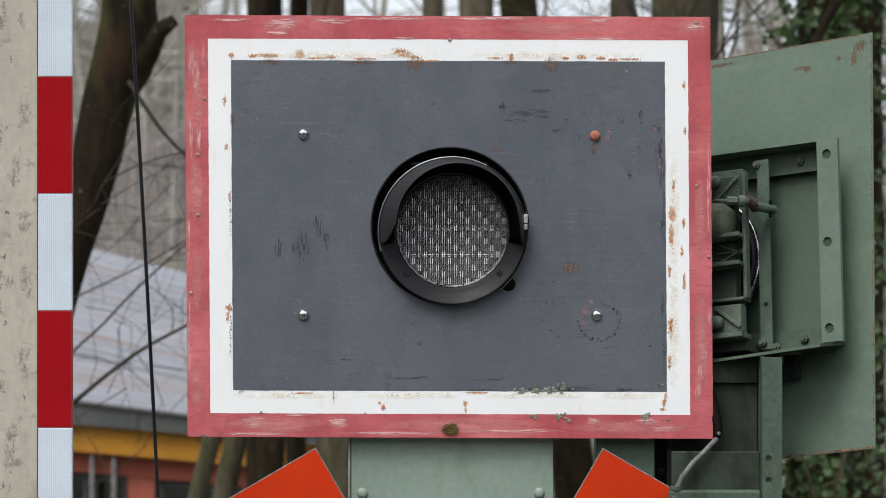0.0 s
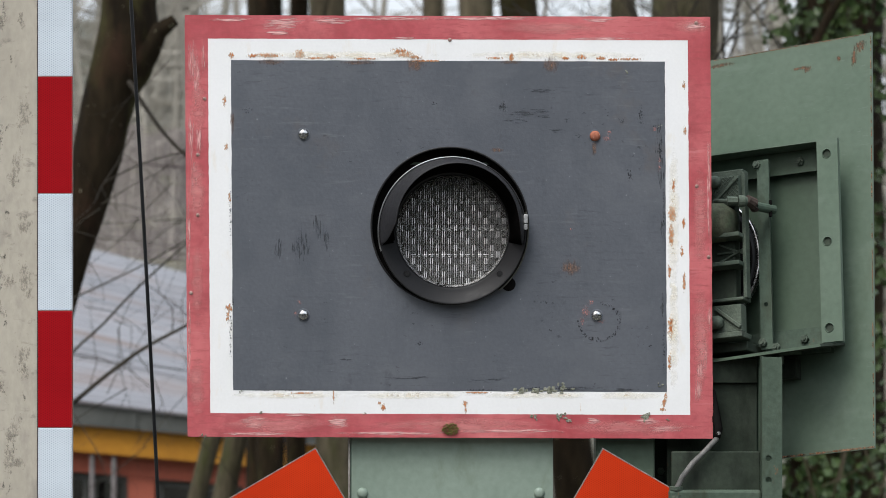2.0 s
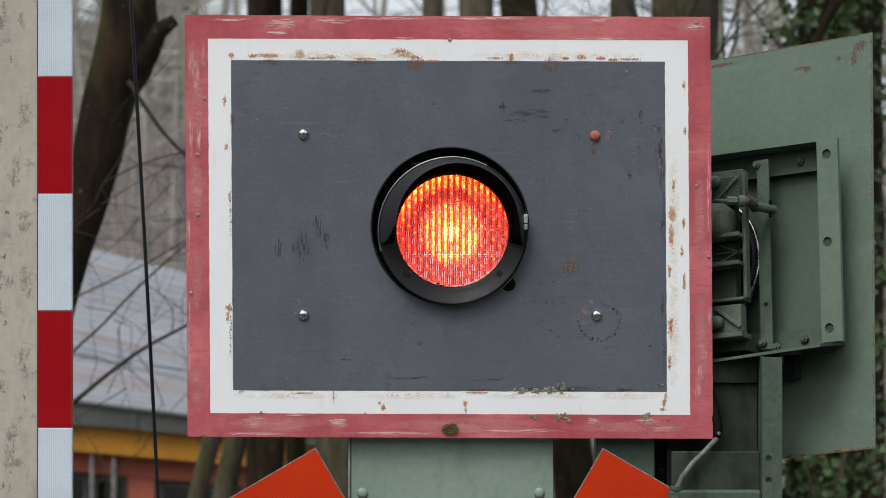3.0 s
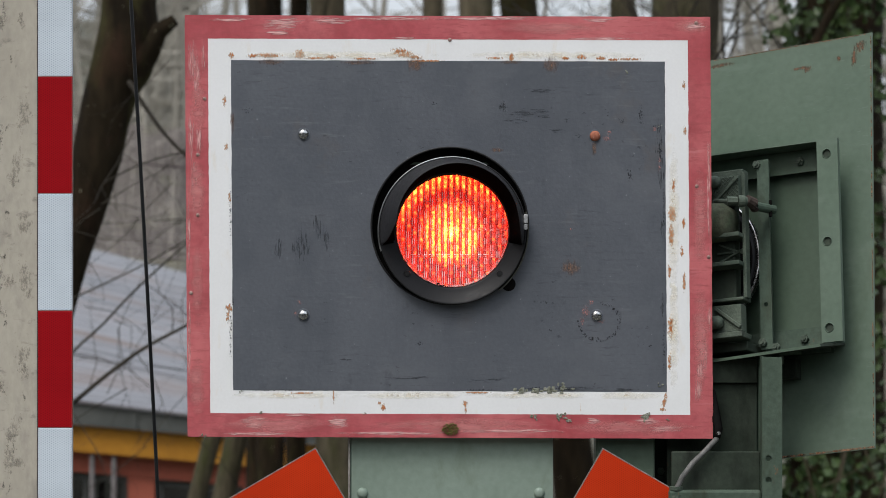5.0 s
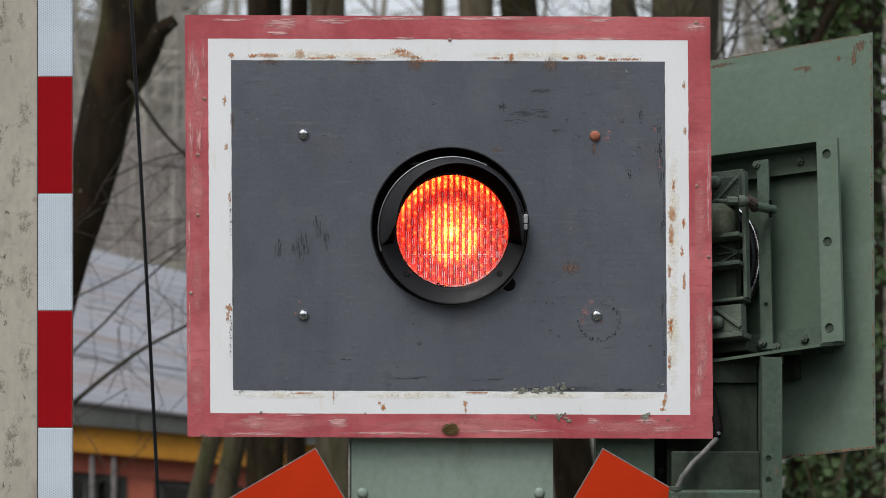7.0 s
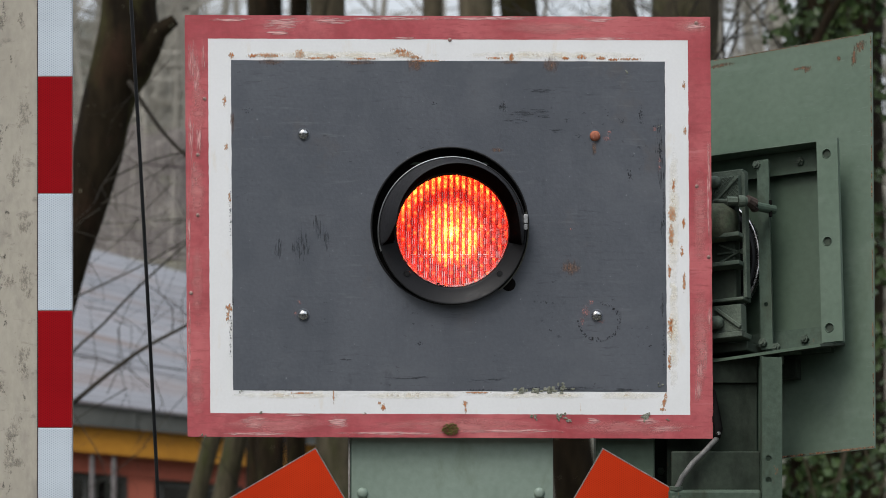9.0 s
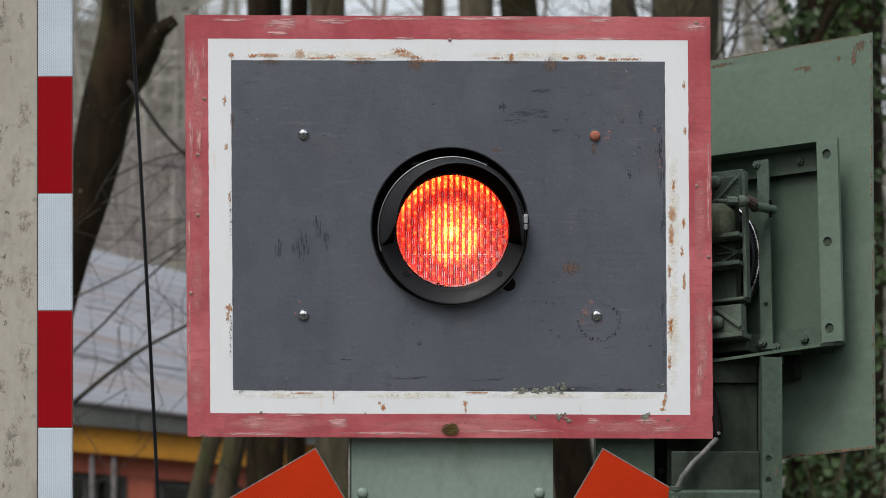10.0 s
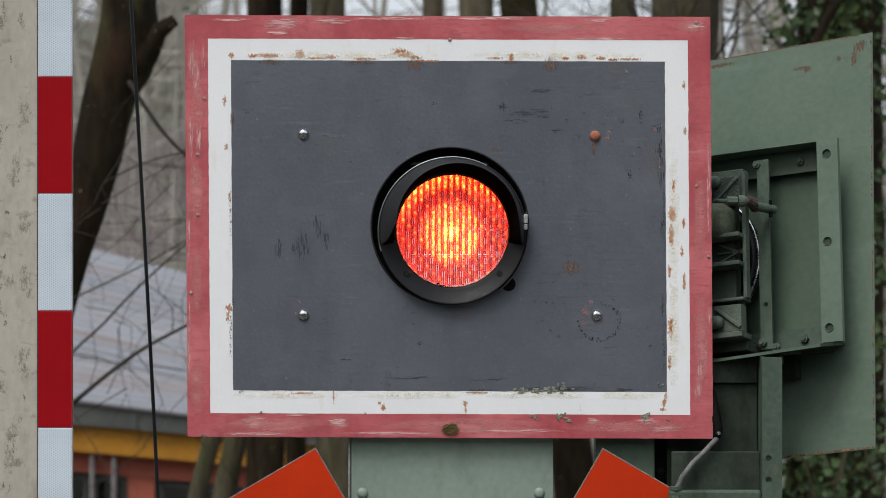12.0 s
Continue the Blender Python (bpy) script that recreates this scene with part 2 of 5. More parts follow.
CABLE = surf("black_cable_sheath", (0.010, 0.010, 0.011), (0.016, 0.016, 0.017), 0.55, 0, 8, (1, 1, 1), 80, 0.1)
CONDUIT = surf("grey_conduit", (0.16, 0.158, 0.15), (0.085, 0.085, 0.08), 0.4, 0, 40, (1, 1, 1), 120, 0.1)
EDGE = surf("bare_aluminium_edge", (0.36, 0.34, 0.31), (0.25, 0.22, 0.20), 0.6, 0.2, 60, (1, 1, 1), 200, 0.3)
WORN_EDGE = surf("weathered_sign_edge", (0.13, 0.095, 0.08), (0.22, 0.19, 0.17), 0.7, 0, 90, (1, 1, 1), 260, 0.3)


def sheeting(name, a, b, cell):
    """Retroreflective sheet with a fine honeycomb of sealed cells."""
    m = bpy.data.materials.new(name)
    m.use_nodes = True
    nt = m.node_tree
    p = nt.nodes["Principled BSDF"]
    total = None
    for ax, az in ((1.0, 0.0), (0.5, 0.866), (-0.5, 0.866)):
        dot = nt.nodes.new("ShaderNodeVectorMath")
        dot.operation = "DOT_PRODUCT"
        dot.inputs[1].default_value = (ax * cell * 2 * math.pi, 0, az * cell * 2 * math.pi)
        link(nt, coords(nt), dot.inputs[0])
        c = nt.nodes.new("ShaderNodeMath")
        c.operation = "COSINE"
        link(nt, dot.outputs["Value"], c.inputs[0])
        if total is None:
            total = c.outputs[0]
        else:
            add = nt.nodes.new("ShaderNodeMath")
            add.operation = "ADD"
            link(nt, total, add.inputs[0]), link(nt, c.outputs[0], add.inputs[1])
            total = add.outputs[0]
    col = blend(nt, ranged(nt, total, 0.6, 2.4), a, b)
    col = blend(nt, 1.0, col, ranged(nt, grain(nt, 6), 0.3, 0.7, 0.9, 1.08), "MULTIPLY")
    link(nt, col, p.inputs["Base Color"])
    p.inputs["Roughness"].default_value = 0.3
    p.inputs["Specular IOR Level"].default_value = 0.15
    return m


RUST_SPOT = stain("orange_rust", (0.46, 0.16, 0.050), (0.25, 0.080, 0.035), 300, (1, 1, 0.6), 0.28, 0.86, 3.0, halo=(0.74, 0.54, 0.34))
YELLOW_WASH = stain("yellowed_rain_wash", (0.80, 0.70, 0.50), (0.80, 0.75, 0.62), 60, (0.5, 1, 0.8), 0.05, 1.0, 0.9)
RUN = stain("brown_rust_run", (0.22, 0.125, 0.080), (0.16, 0.115, 0.095), 130, (1.6, 1, 0.5), 0.20, 0.95)
WORN_ACROSS = stain("brushed_bare_paint", (0.74, 0.51, 0.49), (0.62, 0.28, 0.27), 105, (0.28, 1, 3.2), 0.30, 1.05, 2.8)
WORN_DOWN = stain("streaked_bare_paint", (0.70, 0.42, 0.40), (0.60, 0.25, 0.245), 105, (3.2, 1, 0.35), 0.30, 1.05, 2.8)
SUNNED = stain("sun_bleached_red", (0.60, 0.21, 0.21), (0.66, 0.27, 0.26), 26, (0.5, 1, 2), 0.20, 1.1, 1.4)
SCRAPE_DOWN = stain("dark_upright_scuffs", (0.052, 0.056, 0.063), (0.068, 0.073, 0.082), 120, (3.4, 1, 0.30), 0.56, 0.80, 2.6)
SCRAPE_ACROSS = stain("dark_level_scuffs", (0.050, 0.054, 0.061), (0.066, 0.071, 0.080), 120, (0.30, 1, 3.4), 0.56, 0.80, 2.6)
CRACKS = stain("cracked_dark_paint", (0.030, 0.032, 0.036), (0.048, 0.051, 0.056), 300, (1, 1, 0.8), 0.50, 0.78, 2.6)
PRIMER = stain("pink_primer", (0.44, 0.25, 0.24), (0.30, 0.15, 0.14), 330, (1, 1, 1), 0.45, 0.85, 2.6)
SMUDGE = stain("grey_brown_smudge", (0.30, 0.27, 0.225), (0.34, 0.31, 0.26), 120, (1.2, 1, 0.7), 0.45, 1.15, 2.2)
TYRE_MARK = stain("dark_rub_marks", (0.085, 0.080, 0.070), (0.14, 0.13, 0.11), 110, (1.3, 1, 0.7), 0.62, 0.90, 2.2)
CORNER_RUST = stain("brown_corner_rust", (0.15, 0.075, 0.042), (0.10, 0.065, 0.042), 190, (1.5, 1, 0.45), 0.30, 1.00, 3.2)
SHEET_WHITE = sheeting("white_reflective_sheet", (0.56, 0.62, 0.67), (0.32, 0.38, 0.45), 270)
SHEET_RED = sheeting("red_reflective_sheet", (0.30, 0.006, 0.010), (0.20, 0.003, 0.006), 270)
SHEET_ORANGE = sheeting("orange_red_reflective_sheet", (0.50, 0.036, 0.008), (0.38, 0.022, 0.005), 300)


def glass(name, tint=(0.9, 0.92, 0.92), gloss=0.12):
    m = bpy.data.materials.new(name)
    m.use_nodes = True
    nt = m.node_tree
    nt.nodes.remove(nt.nodes["Principled BSDF"])
    t = nt.nodes.new("ShaderNodeBsdfTransparent")
    t.inputs[0].default_value = (*tint, 1)
    g = nt.nodes.new("ShaderNodeBsdfGlossy")
    g.inputs["Roughness"].default_value = 0.08
    x = nt.nodes.new("ShaderNodeMixShader")
    x.inputs[0].default_value = gloss
    link(nt, t.outputs[0], x.inputs[1]), link(nt, g.outputs[0], x.inputs[2])
    link(nt, x.outputs[0], nt.nodes["Material Output"].inputs[0])
    return m


PANE = glass("window_glass", (0.25, 0.27, 0.28), 0.1)


def lens_glass(name, gloss, rough, low, film_share=0.15):
    """Clear ribbed lens: every facet lets through a little differently."""
    m = glass(name, (1, 1, 1), gloss)
    nt = m.node_tree
    g = nt.nodes.new("ShaderNodeNewGeometry")
    t = next(n for n in nt.nodes if n.type == "BSDF_TRANSPARENT")
    link(nt, blend(nt, g.outputs["Random Per Island"], (low, low, low), (1.0, 1.0, 1.0)), t.inputs[0])
    s = next(n for n in nt.nodes if n.type == "BSDF_GLOSSY")
    s.inputs["Roughness"].default_value = rough
    s.inputs[0].default_value = (0.88, 0.88, 0.88, 1)
    # a pale diffuse film over the glass
    film = nt.nodes.new("ShaderNodeBsdfDiffuse")
    film.inputs[0].default_value = (0.55, 0.54, 0.52, 1)
    x = nt.nodes.new("ShaderNodeMixShader")
    x.inputs[0].default_value = film_share
    clean = next(n for n in nt.nodes if n.type == "MIX_SHADER")
    link(nt, clean.outputs[0], x.inputs[1]), link(nt, film.outputs[0], x.inputs[2])
    link(nt, x.outputs[0], nt.nodes["Material Output"].inputs[0])
    return m


LENS = lens_glass("ribbed_lens_glass", 0.035, 0.5, 0.6)
LENS_SIDE = lens_glass("lens_edge_glass", 0.10, 0.5, 0.6, 0.10)
LENS_EDGE = lens_glass("bright_lens_facet", 0.30, 0.28, 0.75)


TONES = (1.0, 1.9, 1.3)     # a filament that cools loses its green and blue first


def graded_filter(density):
    """A dimmer wedge added for the flashing: neutral glass darkening along its length."""
    m = bpy.data.materials.new("graded_filter_glass")
    m.use_nodes = True
    nt = m.node_tree
    nt.nodes.remove(nt.nodes["Principled BSDF"])
    sep = nt.nodes.new("ShaderNodeSeparateXYZ")
    link(nt, coords(nt), sep.inputs[0])
    mix = nt.nodes.new("ShaderNodeCombineColor")
    for k, tone in enumerate(TONES):
        e = nt.nodes.new("ShaderNodeMath")
        e.operation = "MULTIPLY"
        e.inputs[1].default_value = -0.5 * density * tone
        link(nt, sep.outputs[0], e.inputs[0])
        x = nt.nodes.new("ShaderNodeMath")
        x.operation = "EXPONENT"
        link(nt, e.outputs[0], x.inputs[0])
        link(nt, x.outputs[0], mix.inputs[k])
    t = nt.nodes.new("ShaderNodeBsdfTransparent")
    link(nt, mix.outputs[0], t.inputs[0])
    link(nt, t.outputs[0], nt.nodes["Material Output"].inputs[0])
    return m


DENSITY = 7.0
FILTER = graded_filter(DENSITY)


def lamp_glow():
    """The lit reflector: filament, hot middle, red bowl and a bright upper rim, in the columns of the lens."""
    m = bpy.data.materials.new("lamp_reflector_glow")
    m.use_nodes = True
    nt = m.node_tree
    nt.nodes.remove(nt.nodes["Principled BSDF"])

    def op(kind, a, b=None):
        n = nt.nodes.new("ShaderNodeMath")
        n.operation = kind
        for k, v in enumerate((a, b)):
            if isinstance(v, (int, float)):
                n.inputs[k].default_value = v
            elif v is not None:
                link(nt, v, n.inputs[k])
        return n.outputs[0]

    def wave(across, high):
        turn = op("ADD", op("MULTIPLY", x, 2 * math.pi / across), op("MULTIPLY", z, 2 * math.pi / high) if high else 0.0)
        return ranged(nt, op("COSINE", turn), -1, 1)

    def spot(cx, cz, tall, near, far):
        d = nt.nodes.new("ShaderNodeVectorMath")
        d.operation = "DISTANCE"
        link(nt, coords(nt, (1, 0, 1 / tall)), d.inputs[0])
        d.inputs[1].default_value = (cx, 0, cz / tall)
        return ranged(nt, d.outputs["Value"], near, far, 1, 0)
    sep = nt.nodes.new("ShaderNodeSeparateXYZ")
    link(nt, coords(nt), sep.inputs[0])
    x, z = sep.outputs[0], sep.outputs[2]
    r = nt.nodes.new("ShaderNodeVectorMath")
    r.operation = "LENGTH"
    link(nt, coords(nt, (1, 0, 1)), r.inputs[0])
    r = r.outputs["Value"]
    column = ranged(nt, wave(0.0108, 0), 0.22, 0.66)
    slant = wave(0.0324, 0.0356)
    beads = ranged(nt, grain(nt, 130, (1.3, 0, 1), 3), 0.40, 0.60)
    cells = op("MULTIPLY", op("ADD", op("MULTIPLY", slant, 0.45), op("MULTIPLY", beads, 0.75)), column)
    dots = op("MULTIPLY", op("MULTIPLY", ranged(nt, slant, 0.72, 0.95), ranged(nt, column, 0.5, 1.0)), ranged(nt, wave(1.0e6, 0.01187), 0.35, 0.8))
    level = op("ADD", op("ADD", 0.46, op("MULTIPLY", cells, 1.35)), op("MULTIPLY", dots, 2.2))
    ripple = op("ADD", 0.20, op("MULTIPLY", op("MULTIPLY", column, op("ADD", beads, 0.55)), 0.85))
    core = op("MULTIPLY", op("MAXIMUM", spot(0.0, 0.000, 1.05, 0.042, 0.061), 0.0), op("MULTIPLY", ripple, 4.2))
    hot = op("MULTIPLY", spot(-0.001, 0.002, 1.0, 0.003, 0.020), op("MULTIPLY", ripple, 13.0))
    streak = op("MULTIPLY", spot(0.036, -0.018, 2.0, 0.002, 0.013), op("MULTIPLY", ripple, 4.5))
    low = op("MULTIPLY", spot(-0.012, -0.046, 1.0, 0.002, 0.012), op("MULTIPLY", ripple, 2.0))
    rim = op("MULTIPLY", op("MULTIPLY", ranged(nt, r, 0.074, 0.086), op("MULTIPLY", ranged(nt, z, 0.005, 0.072), ranged(nt, x, 0.035, 0.085, 1.0, 0.3))), op("MULTIPLY", op("ADD", 0.12, op("MULTIPLY", op("MULTIPLY", column, op("ADD", 0.35, beads)), 1.0)), 4.2))
    side = op("MULTIPLY", op("MULTIPLY", ranged(nt, r, 0.088, 0.097), ranged(nt, x, 0.02, -0.05)), 0.9)
    for extra in (core, hot, streak, low, rim, side):
        level = op("ADD", level, extra)
    mix = nt.nodes.new("ShaderNodeCombineColor")
    for k, (gain, power) in enumerate(((1.0, 1.0), (0.019, 1.95), (0.008, 1.35))):
        open_ = math.exp(DENSITY * 0.206 * TONES[k])
        link(nt, op("MULTIPLY", op("POWER", level, power), gain * open_), mix.inputs[k])
    e = nt.nodes.new("ShaderNodeEmission")
    link(nt, mix.outputs[0], e.inputs[0])
    e.inputs[1].default_value = 1.15
    link(nt, e.outputs[0], nt.nodes["Material Output"].inputs[0])
    return m


GLOW = lamp_glow()


# ---- building helpers ----
def part(name, bm, material, parent=None, label="", smooth=False):
    """One mesh object from a bmesh, under a thing or a part."""
    me = bpy.data.meshes.new(name)
    bm.normal_update()
    bm.to_mesh(me)
    bm.free()
    me.materials.append(material)
    if smooth:
        for f in me.polygons:
            f.use_smooth = True
    ob = new(name, me)
    if parent is not None:
        ob.parent = parent
    if label:
        ob["label"] = label
    return ob


def thing(name, label, category, m=None, group="", kind=""):
    ob = new(name)
    ob.empty_display_size = 0.1
    if m is not None:
        ob.matrix_basis = m
    return tagged(ob, label, category, group, kind)


def box(bm, x0, x1, y0, y1, z0, z1, bevel=0.0, m=None):
    c = bmesh.ops.create_cube(bm, size=1.0)["verts"]
    for v in c:
        v.co = Vector(((x0 + x1) / 2 + v.co.x * (x1 - x0), (y0 + y1) / 2 + v.co.y * (y1 - y0), (z0 + z1) / 2 + v.co.z * (z1 - z0)))
    if bevel:
        edges = list({e for v in c for e in v.link_edges})
        c = list({v for v in bmesh.ops.bevel(bm, geom=edges, offset=bevel, segments=2, affect="EDGES", profile=0.5)["verts"]} | {v for v in c if v.is_valid})
    if m is not None:
        bmesh.ops.transform(bm, matrix=m, verts=[v for v in c if v.is_valid])
    return bm


def boxed(x0, x1, y0, y1, z0, z1, bevel=0.0, m=None):
    return box(bmesh.new(), x0, x1, y0, y1, z0, z1, bevel, m)


def lathe(bm, profile, cx, cz, a0=0.0, a1=2 * math.pi, n=64, axis="y"):
    """Turn a profile of (radius, y) about the y axis through (cx, cz)."""
    full = abs(a1 - a0 - 2 * math.pi) < 1e-6
    rings = []
    for i in range(n if full else n + 1):
        a = a0 + (a1 - a0) * i / n
        rings.append([bm.verts.new((cx + r * math.cos(a), y, cz + r * math.sin(a))) for r, y in profile])
    for i in range(n):
        p, q = rings[i], rings[(i + 1) % len(rings)]
        for j in range(len(profile) - 1):
            bm.faces.new((p[j], p[j + 1], q[j + 1], q[j]))
    return bm


def tube(bm, pts, radii, sides=8):
    """A tube along points with a radius at each."""
    pts = [Vector(p) for p in pts]
    last = None
    for i, p in enumerate(pts):
        d = (pts[min(i + 1, len(pts) - 1)] - pts[max(i - 1, 0)]).normalized()
        up = Vector((0, 1, 0)) if abs(d.y) < 0.9 else Vector((1, 0, 0))
        s = d.cross(up).normalized()
        t = s.cross(d)
        ring = [bm.verts.new(p + radii[i] * (math.cos(a) * s + math.sin(a) * t)) for a in (2 * math.pi * k / sides for k in range(sides))]
        if last:
            for k in range(sides):
                bm.faces.new((last[k], last[(k + 1) % sides], ring[(k + 1) % sides], ring[k]))
        else:
            bm.faces.new(ring[::-1])
        last = ring
    bm.faces.new(last)
    return bm


def bolt(bm, x, y, z, r, h, m=None):
    """A hexagon bolt head whose axis points to -y."""
    g = lathe(bmesh.new(), [(0.0001, y - h), (r * 0.9, y - h), (r, y - h * 0.8), (r, y)], x, z, n=6)
    lathe(g, [(0.0001, y - h * 1.5), (r * 0.5, y - h * 1.5), (r * 0.5, y - h)], x, z, n=8)
    if m is not None:
        bmesh.ops.transform(g, matrix=m, verts=g.verts)
    me = bpy.data.meshes.new("tmp")
    g.to_mesh(me)
    g.free()
    bm.from_mesh(me)
    bpy.data.meshes.remove(me)
    return bm


def dome(x, y, z, r, h=0.6):
    """A round screw head that stands out to -y."""
    return lathe(bmesh.new(), [(r, y), (r * 0.95, y - r * h * 0.35), (r * 0.7, y - r * h * 0.8), (r * 0.3, y - r * h), (0.0001, y - r * h)], x, z, n=18)


def blob(bm, x, y, z, w, h, rnd, thick=0.0006, n=12, rag=0.4):
    """A ragged patch on a face that looks to -y: flat for a stain, domed for a crust."""
    ph = rnd.random() * 9
    ring, foot = [], []
    for i in range(n):
        a = -2 * math.pi * i / n
        k = 1 - rag * rnd.random() - 0.1 * math.sin(3 * a + ph)
        ring.append((w * k * math.cos(a), h * k * math.sin(a)))
    if thick < 0.0005:
        lift = thick + 0.0001 + 0.0003 * rnd.random()
        bm.faces.new([bm.verts.new((x + p, y - lift, z + q)) for p, q in ring])
        return bm
    c = bm.verts.new((x, y - thick, z))
    mid = [bm.verts.new((x + p * 0.7, y - thick * 0.8, z + q * 0.7)) for p, q in ring]
    foot = [bm.verts.new((x + p, y, z + q)) for p, q in ring]
    for i in range(n):
        j = (i + 1) % n
        bm.faces.new((c, mid[i], mid[j]))
        bm.faces.new((mid[i], foot[i], foot[j], mid[j]))
    return bm


def stains():
    """An empty mesh for patches of wear."""
    bm = bmesh.new()
    bm.verts.layers.float.new("wear")
    return bm


def patch(bm, a, b, w, h, rnd, angle=0.0, y=0.0, strength=1.0):
    """A patch of wear round (a, b) in sign space, w and h millimetres to each side, thickest in its middle."""
    layer = bm.verts.layers.float["wear"]
    x, z = mm(a, b)
    lift = y - 0.0001 - 0.0004 * rnd.random()
    c, s = math.cos(radians(angle)), math.sin(radians(angle))
    rings = []
    for f, v in ((0.0, 1.0), (0.4, 0.84), (0.7, 0.5), (1.0, 0.0)):
        ring = []
        for i in range(1 if f == 0 else 16):
            t = -2 * math.pi * i / 16
            p, q = 0.001 * w * f * math.cos(t), 0.001 * h * f * math.sin(t)
            n = bm.verts.new((x + p * c - q * s, lift, z + p * s + q * c))
            n[layer] = v * strength
            ring.append(n)
        rings.append(ring)
    for k in range(16):
        j = (k + 1) % 16
        bm.faces.new((rings[0][0], rings[1][k], rings[1][j]))
        for p, q in zip(rings[1:], rings[2:]):
            bm.faces.new((p[k], q[k], q[j], p[j]))
    return bm


def plate(x0, x1, z0, z1, y0, y1, holes=(), n=24, warp=None, cut=1):
    """A sheet from y0 (front) to y1 with round holes (x, z, r) stacked from low to high; each lies in its own strip of the sheet."""
    bm = bmesh.new()
    holes = sorted(holes, key=lambda h: h[1])
    if not holes:
        box(bm, x0, x1, y0, y1, z0, z1)
    edges = [z0] + [(a[1] + b[1]) / 2 for a, b in zip(holes, holes[1:])] + [z1]
    for (cx, cz, r), lo, hi in zip(holes, edges, edges[1:]):
        angles = sorted({2 * math.pi * i / n for i in range(n)} | {math.atan2(dz, dx) % (2 * math.pi) for dx in (x0 - cx, x1 - cx) for dz in (lo - cz, hi - cz)})
        ring = []
        for a in angles:
            c, s = math.cos(a), math.sin(a)
            far = min((((x1 if c > 0 else x0) - cx) / c) if abs(c) > 1e-9 else 9, (((hi if s > 0 else lo) - cz) / s) if abs(s) > 1e-9 else 9)
            row = []
            for y in (y0, y1):
                row.append([bm.verts.new((cx + c * (r + (far - r) * k / cut), y, cz + s * (r + (far - r) * k / cut))) for k in range(cut + 1)])
            ring.append(row)
        for i in range(len(ring)):
            p, q = ring[i], ring[(i + 1) % len(ring)]
            for k in range(cut):
                bm.faces.new((p[0][k], p[0][k + 1], q[0][k + 1], q[0][k]))
                bm.faces.new((p[1][k], q[1][k], q[1][k + 1], p[1][k + 1]))
            bm.faces.new((p[0][0], q[0][0], q[1][0], p[1][0]))
            bm.faces.new((p[0][cut], p[1][cut], q[1][cut], q[0][cut]))
    if warp:
        for v in bm.verts:
            v.co = warp(v.co)
    bmesh.ops.remove_doubles(bm, verts=bm.verts, dist=1e-5)
    bmesh.ops.recalc_face_normals(bm, faces=bm.faces)
    return bm


def mm(a, b):
    """Sign space: millimetres right of and above the line of sight, in the plane of the sign."""
    return a * 0.001, EYE + b * 0.001


# ---- ground ----
def ground_height(x, y):
    def ease(t):
        t = max(0.0, min(1.0, t))
        return t * t * (3 - 2 * t)
    west = 1 - ease((x + 9) / 12)
    return -2.4 * ease((y - 3) / 10) + (7.4 + 2.4 * west) * ease((y - 30) / 38) + 3.0 * ease((y - 80) / 200)


def make_ground():
    xs = [-900, -300, -120, -60] + [-40 + 2 * i for i in range(41)] + [60, 120, 300, 900]
    ys = [-900, -200, -60, -20, -8] + [-4 + 1.5 * i for i in range(60)] + [110, 160, 220, 300, 500, 1200]
    bm = bmesh.new()
    grid = [[bm.verts.new((x, y, ground_height(x, y) + (0.12 * noise.noise((x * 0.3, y * 0.3, 0)) if 2 < y < 200 else 0))) for x in xs] for y in ys]
    for j in range(len(ys) - 1):
        for i in range(len(xs) - 1):
            bm.faces.new((grid[j][i], grid[j][i + 1], grid[j + 1][i + 1], grid[j + 1][i]))
    tagged(part("ground", bm, LITTER, None, smooth=True), "brown leaf-strewn ground falling away behind the crossing", "ground", kind="structure")
    tagged(part("road", boxed(-4.0, 4.0, -60, -2.0, -0.05, 0.02), ROAD), "worn grey asphalt road in front of the signals", "road", kind="structure")


make_ground()


# ---- the flashing signal ----
LX, LZ = mm(16, 34)      # middle of the lens
HX, HZ = mm(12, 41)      # middle of the opening in the board


def warp_board(v):
    """The sheet is a little out of square."""
    x, y, z = v
    return Vector((x - 0.0067 * (z - EYE - 0.04), y, z - 0.0038 * x))


def rect_ring(outer, inner, y, step=0.012):
    """A painted band between two rectangles (x0, x1, z0, z1), with a hand-cut edge."""
    bm = bmesh.new()

    def rim(r):
        x0, x1, z0, z1 = r
        pts = []
        for (ax, az), (bx, bz) in (((x0, z0), (x1, z0)), ((x1, z0), (x1, z1)), ((x1, z1), (x0, z1)), ((x0, z1), (x0, z0))):
            for i in range(70):
                f = i / 70
                pts.append((ax + (bx - ax) * f, az + (bz - az) * f))
        return pts
    loops = []
    for r, rough in ((outer, True), (inner, True)):
        loop = []
        for x, z in rim(r):
            j = 0.0004 * noise.noise((x * 60, 0.3, z * 60)) + 0.0006 * noise.noise((x * 210, 1.3, z * 210))
            loop.append(bm.verts.new(warp_board((x + j, y, z + j))))
        loops.append(loop)
    for i in range(len(loops[0])):
        k = (i + 1) % len(loops[0])
        bm.faces.new((loops[0][i], loops[0][k], loops[1][k], loops[1][i]))
    return bm


OUTER = (*[a * 0.001 for a in (-454.5, 475.5)], EYE - 0.334, EYE + 0.4125)
WHITE_OUT = (*[a * 0.001 for a in (-414, 435.5)], EYE - 0.292, EYE + 0.371)
